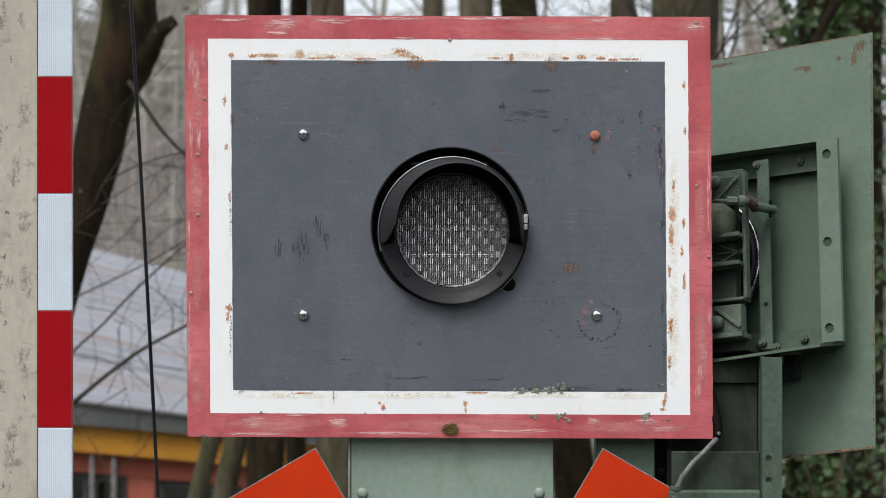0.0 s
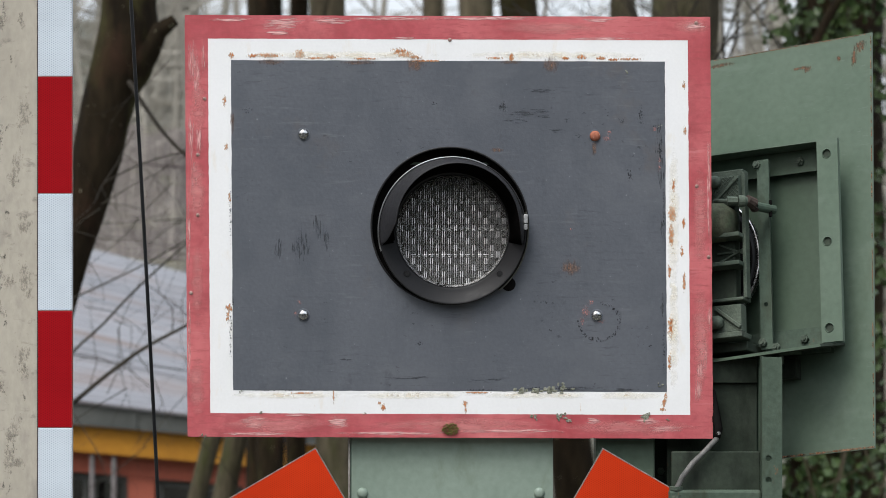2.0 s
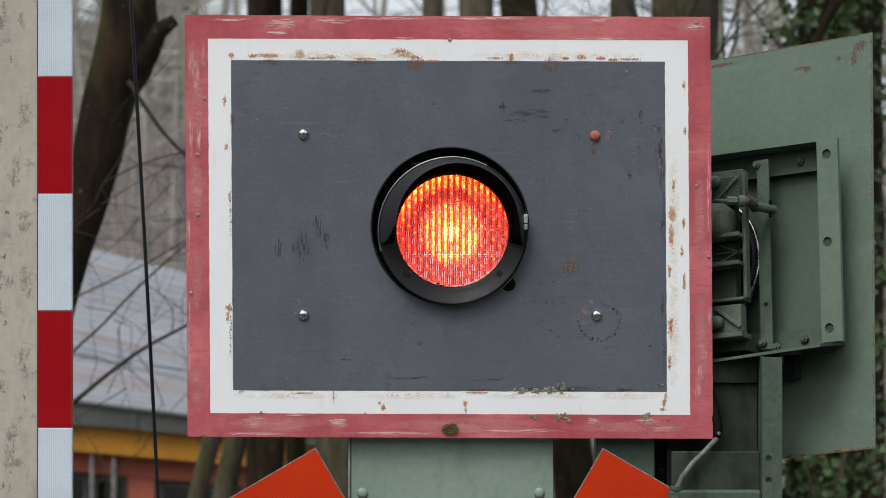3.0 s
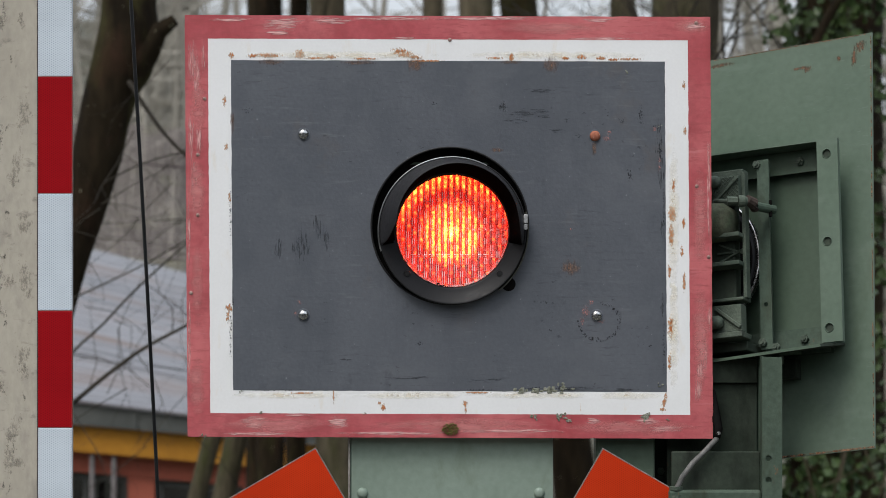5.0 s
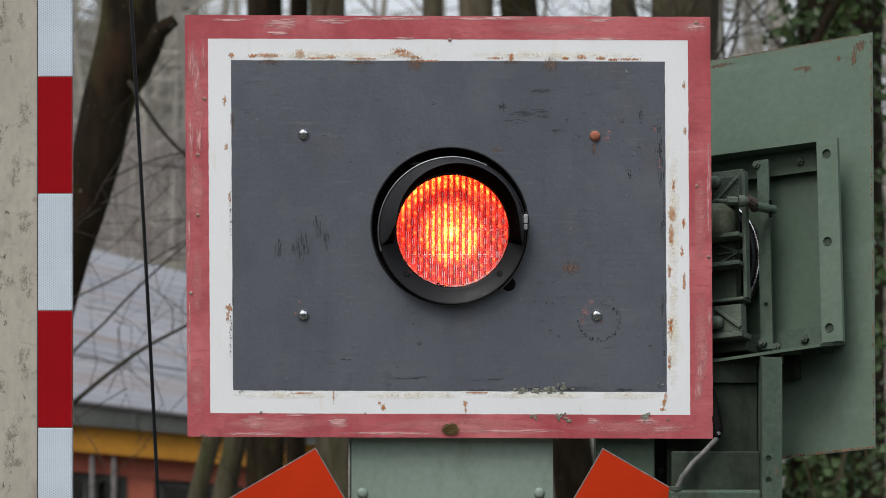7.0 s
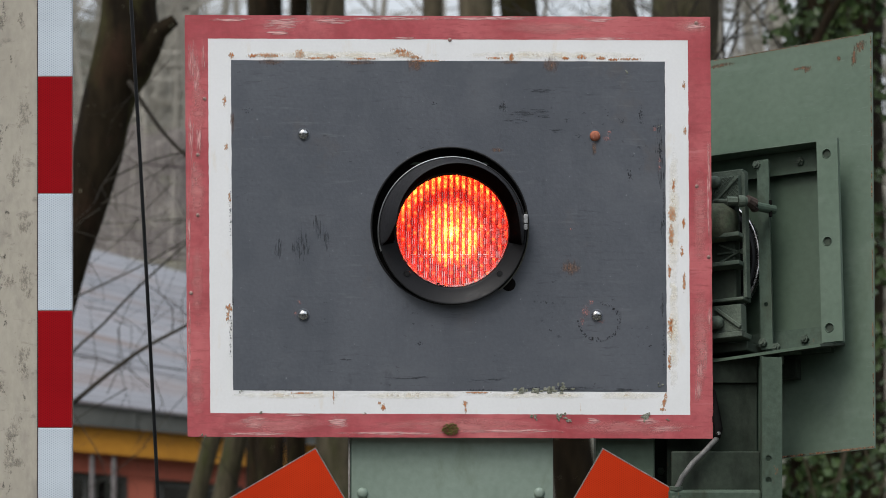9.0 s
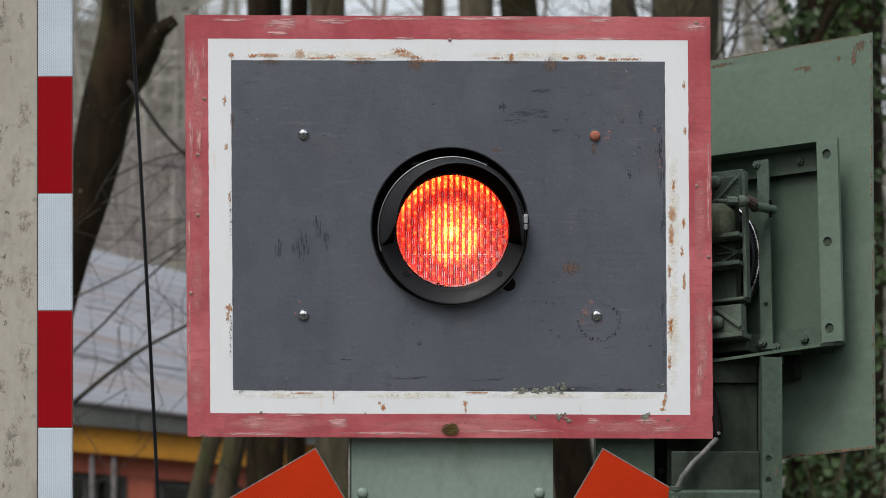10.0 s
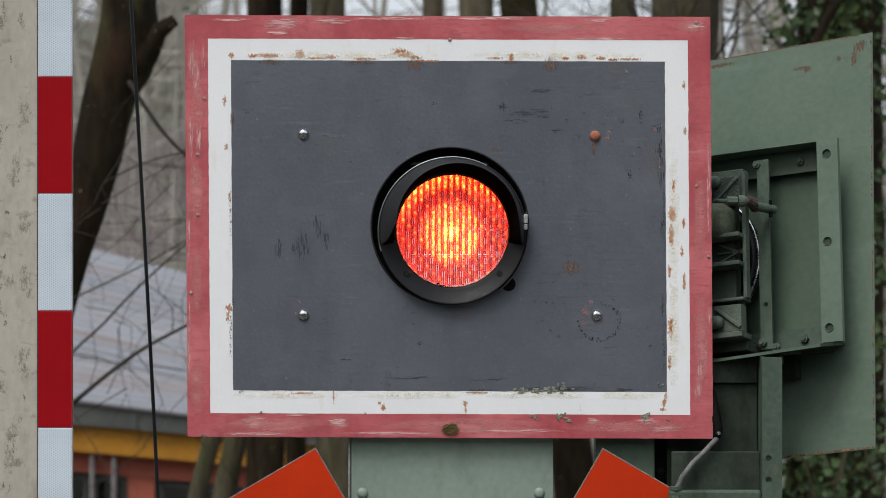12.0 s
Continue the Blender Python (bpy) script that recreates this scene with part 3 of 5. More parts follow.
FIELD = (*[a * 0.001 for a in (-373.5, 394.5)], EYE - 0.2515, EYE + 0.333)


def make_signal():
    sig = thing("flashing_signal", "slate signal board with red and white border and round lamp", "traffic signal", pose(0, 0, 0))
    x0, x1, z0, z1 = OUTER
    body = plate(x0, x1, z0, z1, 0.0008, 0.005, [(HX, HZ, 0.139)], 64, warp_board)
    sheet = part("back_sheet", body, GREEN_DIRTY_SHADE, sig)
    flange = bmesh.new()
    for a in ((x0, x1, z0, z0 + 0.003), (x0, x1, z1 - 0.003, z1), (x0, x0 + 0.003, z0 + 0.003, z1 - 0.003), (x1 - 0.003, x1, z0 + 0.003, z1 - 0.003)):
        box(flange, a[0], a[1], 0.005, 0.022, a[2], a[3])
    for v in flange.verts:
        v.co = warp_board(v.co)
    part("folded_rim", flange, RED, sig)
    part("red_border", rect_ring(OUTER, WHITE_OUT, 0.0), RED, sig, "faded red paint with pale scratches")
    part("white_band", rect_ring(WHITE_OUT, FIELD, 0.0002), WHITE, sig, "white paint with rust stains")
    field = bmesh.new()
    x0, x1, z0, z1 = FIELD
    angles = sorted({2 * math.pi * i / 160 for i in range(160)} | {math.atan2(dz, dx) % (2 * math.pi) for dx in (x0 - HX, x1 - HX) for dz in (z0 - HZ, z1 - HZ)})
    rows = []
    for a in angles:
        c, s = math.cos(a), math.sin(a)
        far = min(((x1 if c > 0 else x0) - HX) / c if abs(c) > 1e-9 else 9, ((z1 if s > 0 else z0) - HZ) / s if abs(s) > 1e-9 else 9)
        row = []
        for k in range(5):
            d = 0.139 + (far - 0.139) * k / 4
            x, z = HX + c * d, HZ + s * d
            j = 0.0004 * noise.noise((x * 60, 0.3, z * 60)) + 0.0006 * noise.noise((x * 210, 1.3, z * 210)) if k == 4 else 0
            row.append(field.verts.new(warp_board((x + j, 0.0, z + j)) if k else (x, 0.0, z)))
        rows.append(row)
    for i in range(len(rows)):
        p, q = rows[i], rows[(i + 1) % len(rows)]
        for k in range(4):
            field.faces.new((p[k], q[k], q[k + 1], p[k + 1]))
    part("slate_field", field, SLATE, sig, "dark slate-grey paint with scuffs")

    # screws
    for a, b, m_, r in ((-247, 203, STEEL, 0.0095), (269, 200, RUST_HEAD, 0.0095), (-247, -117, STEEL, 0.0095), (272, -118, STEEL, 0.0095)):
        x, z = mm(a, b)
        s = part("screw", dome(x, 0.0, z, r), m_, sig, "domed screw head", True)
        part("washer", lathe(bmesh.new(), [(r * 0.9, -0.0008), (r * 1.15, -0.0008), (r * 1.2, 0.0)], x, z, n=20), SLATE, s)
    for a, b in ((-422, 266), (-434, 167), (449, 111), (470, -14), (12, 370), (-434, 60), (-446, -78), (448, 400)):
        x, z = mm(a, b)
        part("rivet", dome(x, -0.0002, z, 0.0034, 0.45), RIVET, sig, "", True)

    # lamp: opening, cup, bezel, hood, lens
    lamp = part("lamp_cup", lathe(bmesh.new(), [(0.139, -0.0006), (0.139, 0.022), (0.130, 0.024), (0.113, 0.0245)], HX, HZ, n=96), MATT_BLACK, sig, "black recessed lamp cup", True)
    part("seal_ring", lathe(bmesh.new(), [(0.1405, -0.0003), (0.1398, -0.0022), (0.1378, -0.0022), (0.137, 0.002)], HX, HZ, n=96), RUBBER, sig, "", True)
    bez = lathe(bmesh.new(), [(0.128, 0.024), (0.1305, -0.014), (0.1300, -0.0185), (0.1285, -0.019), (0.126, -0.0175), (0.112, -0.010), (0.104, -0.007), (0.1000, -0.006), (0.0992, 0.028)], LX + 0.001, LZ - 0.002, n=96)
    bezel = part("bezel", bez, BLACK, sig, "glossy black lens bezel", True)
    for a, b in ((-63, -43), (100, -43)):
        x, z = mm(a, b)
        part("bezel_screw", lathe(bmesh.new(), [(0.0055, -0.011), (0.005, -0.0135), (0.0001, -0.0135)], x, z, n=14), RUBBER, bezel)
    hood = bmesh.new()
    n = 96
    rings = []
    for i in range(n + 1):
        f = i / n
        a = radians(-12 + 204 * f)
        end = min(1.0, min(f, 1 - f) * 14) ** 0.5
        c, s_ = math.cos(a), math.sin(a)
        front = -0.020 - 0.062 * end
        tip = 0.1275 - 0.019 * end
        rings.append([hood.verts.new((LX + ox * end + r * c, y, LZ - 0.001 + oz * end + r * s_)) for r, ox, oz, y in (
            (0.1020, 0.0, 0.0, -0.006), (tip - 0.0016, 0.010, 0.0095, front + 0.0008), (tip - 0.0006, 0.010, 0.0095, front),
            (tip, 0.010, 0.0095, front + 0.0008), (0.1275, 0.0, 0.0, -0.0185))])
    for p, q in zip(rings, rings[1:]):
        for j in range(1, 4):
            hood.faces.new((p[j], q[j], q[j + 1], p[j + 1]))
    hood.faces.new(rings[0]), hood.faces.new(rings[-1][::-1])
    lining = bmesh.new()
    inner = [[lining.verts.new(v.co) for v in p[:2]] for p in rings]
    for p, q in zip(inner, inner[1:]):
        lining.faces.new((p[0], q[0], q[1], p[1]))
    hd = part("hood", hood, SATIN_BLACK, sig, "black sun hood over the lens", True)
    part("lining", lining, SOOT, hd, "sooty matt lining", True)
    # bright metal arc laid only where the rim's highlight falls
    wire = lathe(bmesh.new(), [(0.1290, -0.0190), (0.1302, -0.0203), (0.1316, -0.0190), (0.1302, -0.0175)], LX, LZ - 0.002, radians(62), radians(196), 60)
    part("rim_glint_wire", wire, RIM_GLINT, bezel, "bright arc imitating the highlight on the rim", True)
    # clamp band with its catch, and the keyhole below it
    band = lathe(bmesh.new(), [(0.1325, 0.004), (0.1345, -0.016), (0.1365, -0.016), (0.1365, 0.004)], LX - 0.001, LZ - 0.001, radians(-52), radians(14), 40)
    band = part("clamp_band", band, BAND, sig, "worn grey clamp band", True)
    x, z = mm(146, 46)
    catch = boxed(x - 0.004, x + 0.0035, -0.022, -0.008, z - 0.001, z + 0.015, 0.0012)
    box(catch, x - 0.003, x + 0.003, -0.021, -0.008, z - 0.012, z - 0.002, 0.001)
    part("catch", catch, CATCH, band, "bright metal catch")
    x, z = mm(116, -62)
    part("keyhole_lug", lathe(bmesh.new(), [(0.0001, -0.002), (0.010, -0.002), (0.0125, -0.0005), (0.0125, 0.001)], x, z, n=24), MATT_BLACK, sig, "", True)

    # lens of staggered ribs
    w, h, R = 0.00535, 0.01175, 0.0990
    verts, faces, kinds = [], [], []

    def facet(cx, cz, hw, hh, bulge, tilt, rise, kind=0):
        base = len(verts)
        for iz in (-1, 0, 1):
            for ix, up_ in ((-1, 0), (-0.5, 0.75), (0, 1), (0.5, 0.75), (1, 0)):
                x, z = cx + ix * hw, cz + iz * hh
                d = math.hypot(x, z)
                if d > R:
                    x, z = x * R / d, z * R / d
                verts.append((LX + 0.001 + x, -0.002 - rise - bulge * up_ + tilt * iz, LZ - 0.0025 + z))
        for j in range(2):
            for i in range(4):
                a = base + j * 5 + i
                faces.append((a, a + 1, a + 6, a + 5))
                kinds.append(kind)
    for row in range(-9, 9):
        for col in range(-10, 10):
            cx, cz = (col + 0.5) * 2 * w, (row + 0.5) * h
            if math.hypot(max(0, abs(cx) - w), max(0, abs(cz) - h / 2)) > R - 0.0005:
                continue
            k = (col + row) % 3
            facet(cx - w / 2, cz, w * 0.5, h * 0.5, 0.0008, (0.0005, 0.0003, 0.0001)[k], 0.0)
            facet(cx + w / 2, cz, w * 0.5, h * 0.5, 0.0008, (0.0005, 0.0003, 0.0001)[k], 0.0)
            if math.hypot(cx, cz) < R - 0.006:
                for sx in (-1, 1):
                    facet(cx + sx * w * 0.34, cz, w * (0.15, 0.06, 0.09)[k], h * 0.47, 0.0002, (0.0017, 0.0010, 0.0013)[k], 0.0030, 1)
                    facet(cx + sx * w * 0.90, cz, w * 0.035, h * 0.5, 0.0002, 0.0008, 0.0028, 1)
    for band in (-8, -4, 0, 4):
        for col in range(-9, 9):
            cx = (col + 0.5) * 2 * w
            if math.hypot(cx, band * h) < R - 0.006:
                facet(cx, band * h + 0.0055, w * (0.45 + 0.4 * ((col * 7) % 3) / 2), 0.0004, 0.0002, 0.0002, 0.0042, 1)
                facet(cx, band * h + 0.0028, w * 0.35, 0.0004, 0.0002, 0.0002, 0.0042, 1)
    me = bpy.data.meshes.new("lens")
    me.from_pydata(verts, [], faces)
    me.materials.append(LENS), me.materials.append(LENS_EDGE)
    me.polygons.foreach_set("material_index", kinds)
    lens = new("lens", me)
    lens.parent = sig
    lens["label"], lens["kind"] = "clear ribbed glass lens", "stuff"

    # thick glass edge of the lens, dusty along its foot
    part("lens_rim", lathe(bmesh.new(), [(0.0945, -0.0035), (0.0965, -0.0062), (0.0990, -0.0066)], LX + 0.001, LZ - 0.0025, radians(168), radians(345), 60), LENS_SIDE, lens, "pale glass edge", True)
    rnd = random.Random(19)
    crumbs = bmesh.new()
    for _ in range(16):
        t = radians(rnd.gauss(262, 9))
        q = 0.0975 + rnd.gauss(0, 0.0012)
        blob(crumbs, LX + q * math.cos(t), -0.0062, LZ - 0.0025 + q * math.sin(t), rnd.uniform(0.001, 0.003), rnd.uniform(0.0008, 0.0018), rnd, 0.001, 8)
    part("dirt", crumbs, MATT_BLACK, lens)["kind"] = "stuff"

    # inside: reflector; added to dim it: two passing wedge filters, drop shutter, their case
    refl = lathe(bmesh.new(), [(0.0001, 0.0), (0.03, 0.0), (0.06, -0.001), (0.085, -0.002), (0.112, -0.003)], 0, 0, n=64)
    refl = part("reflector", refl, GLOW, sig, "glowing red lamp reflector", True)
    refl.location = (LX - 0.001, 0.052, LZ - 0.005)
    strip = boxed(0, 0.506, -0.0008, 0.0008, -0.106, 0.106)
    left = part("added_wedge_filter", strip, FILTER, sig)
    left.location = (LX - 0.103, 0.033, LZ)
    right = new("added_wedge_filter", left.data)
    right.parent = sig
    right.matrix_basis = pose(LX + 0.103, 0.038, LZ, 0, 0, 180)
    shutter = part("added_shutter", boxed(-0.107, 0.107, -0.001, 0.001, -0.107, 0.107), MATT_BLACK, sig)
    shutter.location = (LX, 0.044, LZ)
    case = boxed(LX - 0.415, LX + 0.415, 0.062, 0.066, LZ - 0.33, LZ + 0.12)
    for a in ((LX - 0.419, LX - 0.415, LZ - 0.33, LZ + 0.12), (LX + 0.415, LX + 0.419, LZ - 0.33, LZ + 0.12), (LX - 0.415, LX + 0.415, LZ + 0.116, LZ + 0.12), (LX - 0.415, LX + 0.415, LZ - 0.33, LZ - 0.326)):
        box(case, a[0], a[1], 0.024, 0.066, a[2], a[3])
    part("lamp_case", case, GREEN_DIRTY_SHADE, sig, "added flat green case round the lamp dimmer, behind the board")

    # column
    c = boxed(-0.168, 0.196, 0.030, 0.20, 0.0, EYE - 0.28, 0.004)
    col = part("column", c, COLUMN_LIT, sig, "green painted box column")
    part("cover_plate", boxed(-0.163, 0.1955, 0.024, 0.0295, 0.05, EYE - 0.30, 0.001), COLUMN_LIT, col)
    part("edge_strip", boxed(-0.1685, -0.1655, 0.022, 0.0295, 0.05, EYE - 0.30), EDGE, col)
    for a, b in ((-143, -434), (171, -434)):
        x, z = mm(a, b)
        part("dome_bolt", dome(x, 0.024, z, 0.0100, 0.6), COLUMN_LIT, col, "", True)
    part("base_plate", boxed(-0.25, 0.28, -0.03, 0.28, 0.0, 0.025, 0.004), GREEN_DIRTY_SHADE, sig)

    # stains, rust and lichen with their own shapes
    rnd = random.Random(7)
    lich, moss = bmesh.new(), bmesh.new()

    def wear(name, material, rows, strength=1.0, label=""):
        bm = stains()
        for a, b, w_, h_, *turn in rows:
            patch(bm, a, b, w_, h_, rnd, turn[0] if turn else 0.0, -0.0002, strength)
        part(name, bm, material, sig, label)["kind"] = "stuff"
    wear("yellow_wash", YELLOW_WASH, ((-270, -259, 110, 7), (-60, -259, 120, 7), (160, -259, 120, 7), (330, -260, 60, 8), (-180, 343, 190, 8), (200, 343, 180, 8), (408, 40, 12, 150), (408, -150, 11, 110)), 0.36)
    wear("rust_spot", RUST_SPOT, ((-309, 343, 28, 6), (-336, 342, 14, 5), (-199, 340, 17, 5), (-72, 347, 25, 10, -14), (-50, 340, 17, 5), (-374, 343, 7, 7), (-254, 344, 13, 11), (-224, 338, 24, 3), (-140, 337, 26, 3), (90, 338, 20, 3), (121, 340, 6, 9), (216, 338, 9, 4), (246, 340, 13, 6), (280, 338, 12, 4.5), (300, 335, 14, 3),
                                  (408, 112, 4, 18), (406, 62, 9, 20), (404, 24, 6, 24), (426, 46, 3.5, 13), (403, -138, 7, 24), (423, -4, 4.5, 13), (401, -40, 4, 16), (427, -58, 4, 22), (428, 210, 4, 10), (426, 290, 4, 10), (401, -200, 4, 22), (-384, 181, 4.5, 10), (-387, 262, 4.5, 14), (-379, -104, 9, 9, 40), (-381, -120, 4, 14), (-378, 90, 3, 16),
                                  (39, -273, 6, 6), (40, -283, 3.2, 12), (-112, -273, 4.5, 4.5), (-106, -280, 6, 9), (392, -270, 4.5, 22, -12), (389, -284, 7, 4), (-194, -262, 2.4, 18), (-250, -255, 26, 2.4), (60, -254, 30, 2.4), (-30, 333, 40, 2.6), (330, 336, 30, 3)), strength=0.84, label="orange rust bleeding through the white paint")
    wear("brown_run", RUN, ((-49, 327, 22, 17), (191, 326, 19, 18), (-304, 331, 30, 7), (-373, 226, 5, 26), (226, -34, 22, 18), (268, 178, 6, 18), (120, 331, 24, 5), (-150, 330, 40, 5), (95, 175, 16, 5)), 0.6)
    wear("sunned_red", SUNNED, ((-433, 250, 18, 60), (-436, 110, 18, 80), (440, 396, 40, 16), (-300, -312, 120, 20), (20, -312, 200, 18), (330, -314, 140, 20), (456, -160, 18, 120), (-436, -240, 18, 70), (455, 60, 16, 110), (-435, -60, 14, 90), (180, 392, 120, 15)), 0.7)
    wear("bare_paint_across", WORN_ACROSS, ((-284, 399, 44, 16), (-294, 382, 30, 5), (-376, 406, 46, 5), (-196, 404, 42, 8), (-90, 408, 100, 4.5), (80, 408, 130, 4), (278, 405, 40, 5), (446, 394, 20, 9), (-64, 373, 28, 3.5), (-334, -307, 30, 15), (-186, -307, 24, 15), (266, -304, 16, 7), (392, -318, 36, 8), (360, -304, 26, 7), (120, -322, 120, 5), (-90, -326, 130, 4), (-330, -327, 80, 4), (-260, -294, 30, 3.5), (270, 372, 90, 3)), 0.84, "brushed paint worn down to the pale ground")
    wear("bare_paint_down", WORN_DOWN, ((-444, 330, 10, 48), (-436, 300, 8, 60), (-446, 200, 7, 60), (-432, 190, 8, 36), (-440, 120, 7, 44), (-450, 20, 4, 90), (-449, -160, 4, 110), (461, -180, 11, 42), (456, -214, 10, 20), (471, -120, 5, 34), (452, -250, 10, 26), (470, 100, 4, 130), (-424, 340, 4, 40)), 0.74, "streaks of pale ground in the red paint")
    wear("upright_scuff", SCRAPE_DOWN, ((-250, 10, 24, 48, -8), (-290, 2, 13, 32, -4), (-222, 42, 14, 36, 12), (-206, 16, 10, 42, 10), (382, 190, 10, 50), (386, 135, 9, 44), (387, 40, 6, 34), (388, -100, 6, 36), (106, 250, 9, 20)), 0.66)
    wear("level_scuff", SCRAPE_ACROSS, ((150, 240, 62, 14), (130, 226, 34, 9), (165, 280, 46, 8), (70, -232, 60, 6), (235, -247, 70, 6), (320, -249, 60, 4), (-170, -196, 16, 4), (-60, -228, 70, 4), (200, 210, 34, 7)), 0.66)
    wear("cracked_paint", CRACKS, ((106, 252, 12, 15), (377, 216, 11, 7), (384, 170, 7, 30), (214, -246, 40, 6), (160, -247, 34, 5), (-346, 245, 12, 9), (-42, -167, 9, 6), (-372, -90, 4, 30), (-376, -150, 3.5, 80), (-376, 60, 3, 90), (391, -180, 3.5, 70), (391, 60, 3.5, 90), (-280, -250, 90, 2.6), (60, -250, 70, 2.6), (350, 236, 9, 26), (318, 228, 10, 8), (240, 200, 10, 6), (300, -90, 9, 4), (-16, 258, 8, 5), (330, 130, 8, 20)), 0.57)
    ring_rows = [(276 + 36 * math.cos(radians(t)), -128 + 32 * math.sin(radians(t)), 15, 6, t + 90) for t in range(-165, 90, 24)]
    wear("flaked_ring", CRACKS, ring_rows, 0.54)
    wear("pink_primer", PRIMER, ((-254, -95, 6, 7), (-262, -114, 5, 8), (252, -112, 11, 18), (246, -128, 6, 10), (262, -95, 8, 7), (280, -128, 12, 4), (290, 196, 10, 8), (294, 206, 7, 6), (374, 212, 7, 5), (383, 150, 3.5, 26), (226, 35, 4, 3)), 0.66)
    for a, b, s, k in ((140, -250, 9, 5), (165, -251, 9, 5), (190, -249, 10, 6), (212, -245, 9, 4), (230, -248, 5, 2), (164, -297, 7, 4), (210, -297, 9, 5), (222, -303, 6, 2), (355, -297, 9, 6), (362, -292, 6, 3), (397, -302, 4, 2), (325, 313, 5, 2), (384, 218, 3, 1), (-424, -330, 5, 3), (-322, -290, 4, 2), (-290, -291, 3, 1), (-355, -252, 4, 2), (383, -242, 5, 2), (-140, -292, 4, 2)):
        for i in range(k * 2):
            x, z = mm(a + rnd.gauss(0, s * 0.6), b + rnd.gauss(0, s * 0.3))
            blob(lich, x, -0.0007, z, 0.001 * s * rnd.uniform(0.2, 0.5), 0.001 * s * rnd.uniform(0.2, 0.45), rnd, 0.0007, 10, 0.25)
    for i in range(110):
        t, q = rnd.uniform(0, 6.28), 13 * math.sqrt(rnd.random())
        x, z = mm(13 + q * 1.1 * math.cos(t), -319 + q * 0.85 * math.sin(t))
        blob(moss, x, -0.0006, z, rnd.uniform(0.0012, 0.0028), rnd.uniform(0.0010, 0.0024), rnd, 0.002 + 0.002 * rnd.random(), 7)
    part("lichen", lich, LICHEN, sig, "grey-green lichen spots")["kind"] = "stuff"
    part("moss_tuft", moss, MOSS, sig, "olive moss tuft on the lower border")["kind"] = "stuff"
    return left, right, shutter


WEDGE_LEFT, WEDGE_RIGHT, SHUTTER = make_signal()


# ---- warning cross below the signal board ----
def make_cross():
    cross = thing("warning_cross", "slanted warning cross with orange-red reflective ends on the green column", "road sign", pose(0.0285, 0.0, EYE - 0.988))
    for side, y in ((1, 0.0), (-1, -0.008)):
        turn = Matrix.Translation((0, y, 0)) @ Matrix.Rotation(radians(-30.2 * side), 4, "Y")
        L, W = 0.678, 0.101
        arm = boxed(-W, W, -0.003, 0.0, -L, L, 0.0008, turn)
        a = part("arm", arm, WORN_EDGE, cross, "flat metal arm")
        for z0, z1, m_, nm in ((-L + 0.002, -0.341, SHEET_ORANGE, "red_end"), (-0.340, 0.340, SHEET_WHITE, "white_middle"), (0.341, L - 0.002, SHEET_ORANGE, "red_end")):
            part(nm, boxed(-W + 0.002, W - 0.002, -0.0036, -0.003, z0, z1, 0, turn), m_, a)
    part("bracket", boxed(-0.06, 0.06, 0.0, 0.024, -0.15, 0.15, 0.003), GREEN_DIRTY_SHADE, cross)


make_cross()


# ---- upright barrier boom ----
def make_boom():
    boom = thing("barrier_boom", "raised cream barrier boom with red and white reflective bands", "barrier", pose(0, 0, 0))
    part("beam", boxed(-0.90, -0.6575, 0.0, 0.030, 0.35, EYE + 1.6, 0.004), CREAM, boom, "dirty cream-painted boom")
    z = EYE + 0.306 + 0.207 * 5
    red = False
    while z > 0.6:
        z2 = z - 0.2072
        bm = boxed(-0.717, -0.6562, -0.0012, 0.012, z2 + 0.0006, z, 0.0011)
        part("reflective_band", bm, SHEET_RED if red else SHEET_WHITE, boom, "red reflective band" if red else "white reflective band")
        red = not red
        z = z2
    rnd = random.Random(14)
    smears, rubs = stains(), stains()
    for _ in range(22):
        patch(smears, rnd.uniform(-800, -738), rnd.uniform(-460, 460), rnd.uniform(10, 24), rnd.uniform(18, 60), rnd, rnd.uniform(-30, 30), strength=0.7)
    for a, b, w, h, turn in ((-764, -352, 14, 40, 8), (-772, -420, 14, 30, 0), (-779, 430, 14, 30, 10), (-758, 335, 18, 22, 40), (-778, 268, 16, 9, 0), (-728, 236, 7, 8, 0), (-735, 201, 5, 3, 20), (-746, 164, 7, 8, 0), (-742, -262, 6, 26, 15), (-776, -130, 10, 40, 0), (-773, 215, 14, 20, 30), (-770, 60, 12, 30, 10), (-775, -10, 9, 40, -10), (-750, 120, 12, 7, 0)):
        patch(rubs, a, b, w, h, rnd, turn, strength=0.62)
    part("smudge", smears, SMUDGE, boom)["kind"] = "stuff"
    part("rub_mark", rubs, TYRE_MARK, boom)["kind"] = "stuff"
    nicks = bmesh.new()
    z = EYE - 0.48
    while z < EYE + 0.48:
        for x, w in ((-0.7172, 0.0011), (-0.6568, 0.0007)):
            blob(nicks, x + rnd.gauss(0, 0.0002), -0.0014, z, w, 0.0011, rnd, 0.0004, 7)
        z += 0.0042
    part("seam_nick", nicks, NICK, boom)["kind"] = "stuff"
    # dark strip along the seam paints the raised sheet's thin shadow
    part("seam_shadow", boxed(-0.7185, -0.7172, -0.0006, 0.002, 0.5, EYE + 1.3), RUBBER, boom)
    part("pivot_box", boxed(-1.05, -0.55, -0.05, 0.25, 0.0, 0.5, 0.01), GREEN_DIRTY_SHADE, boom)


make_boom()


# ---- second signal, seen from behind ----
HEAD = pose(0.770, 0.06, EYE + 0.016) @ Matrix.Rotation(radians(-13), 4, "X") @ Matrix.Rotation(radians(-29), 4, "Z")


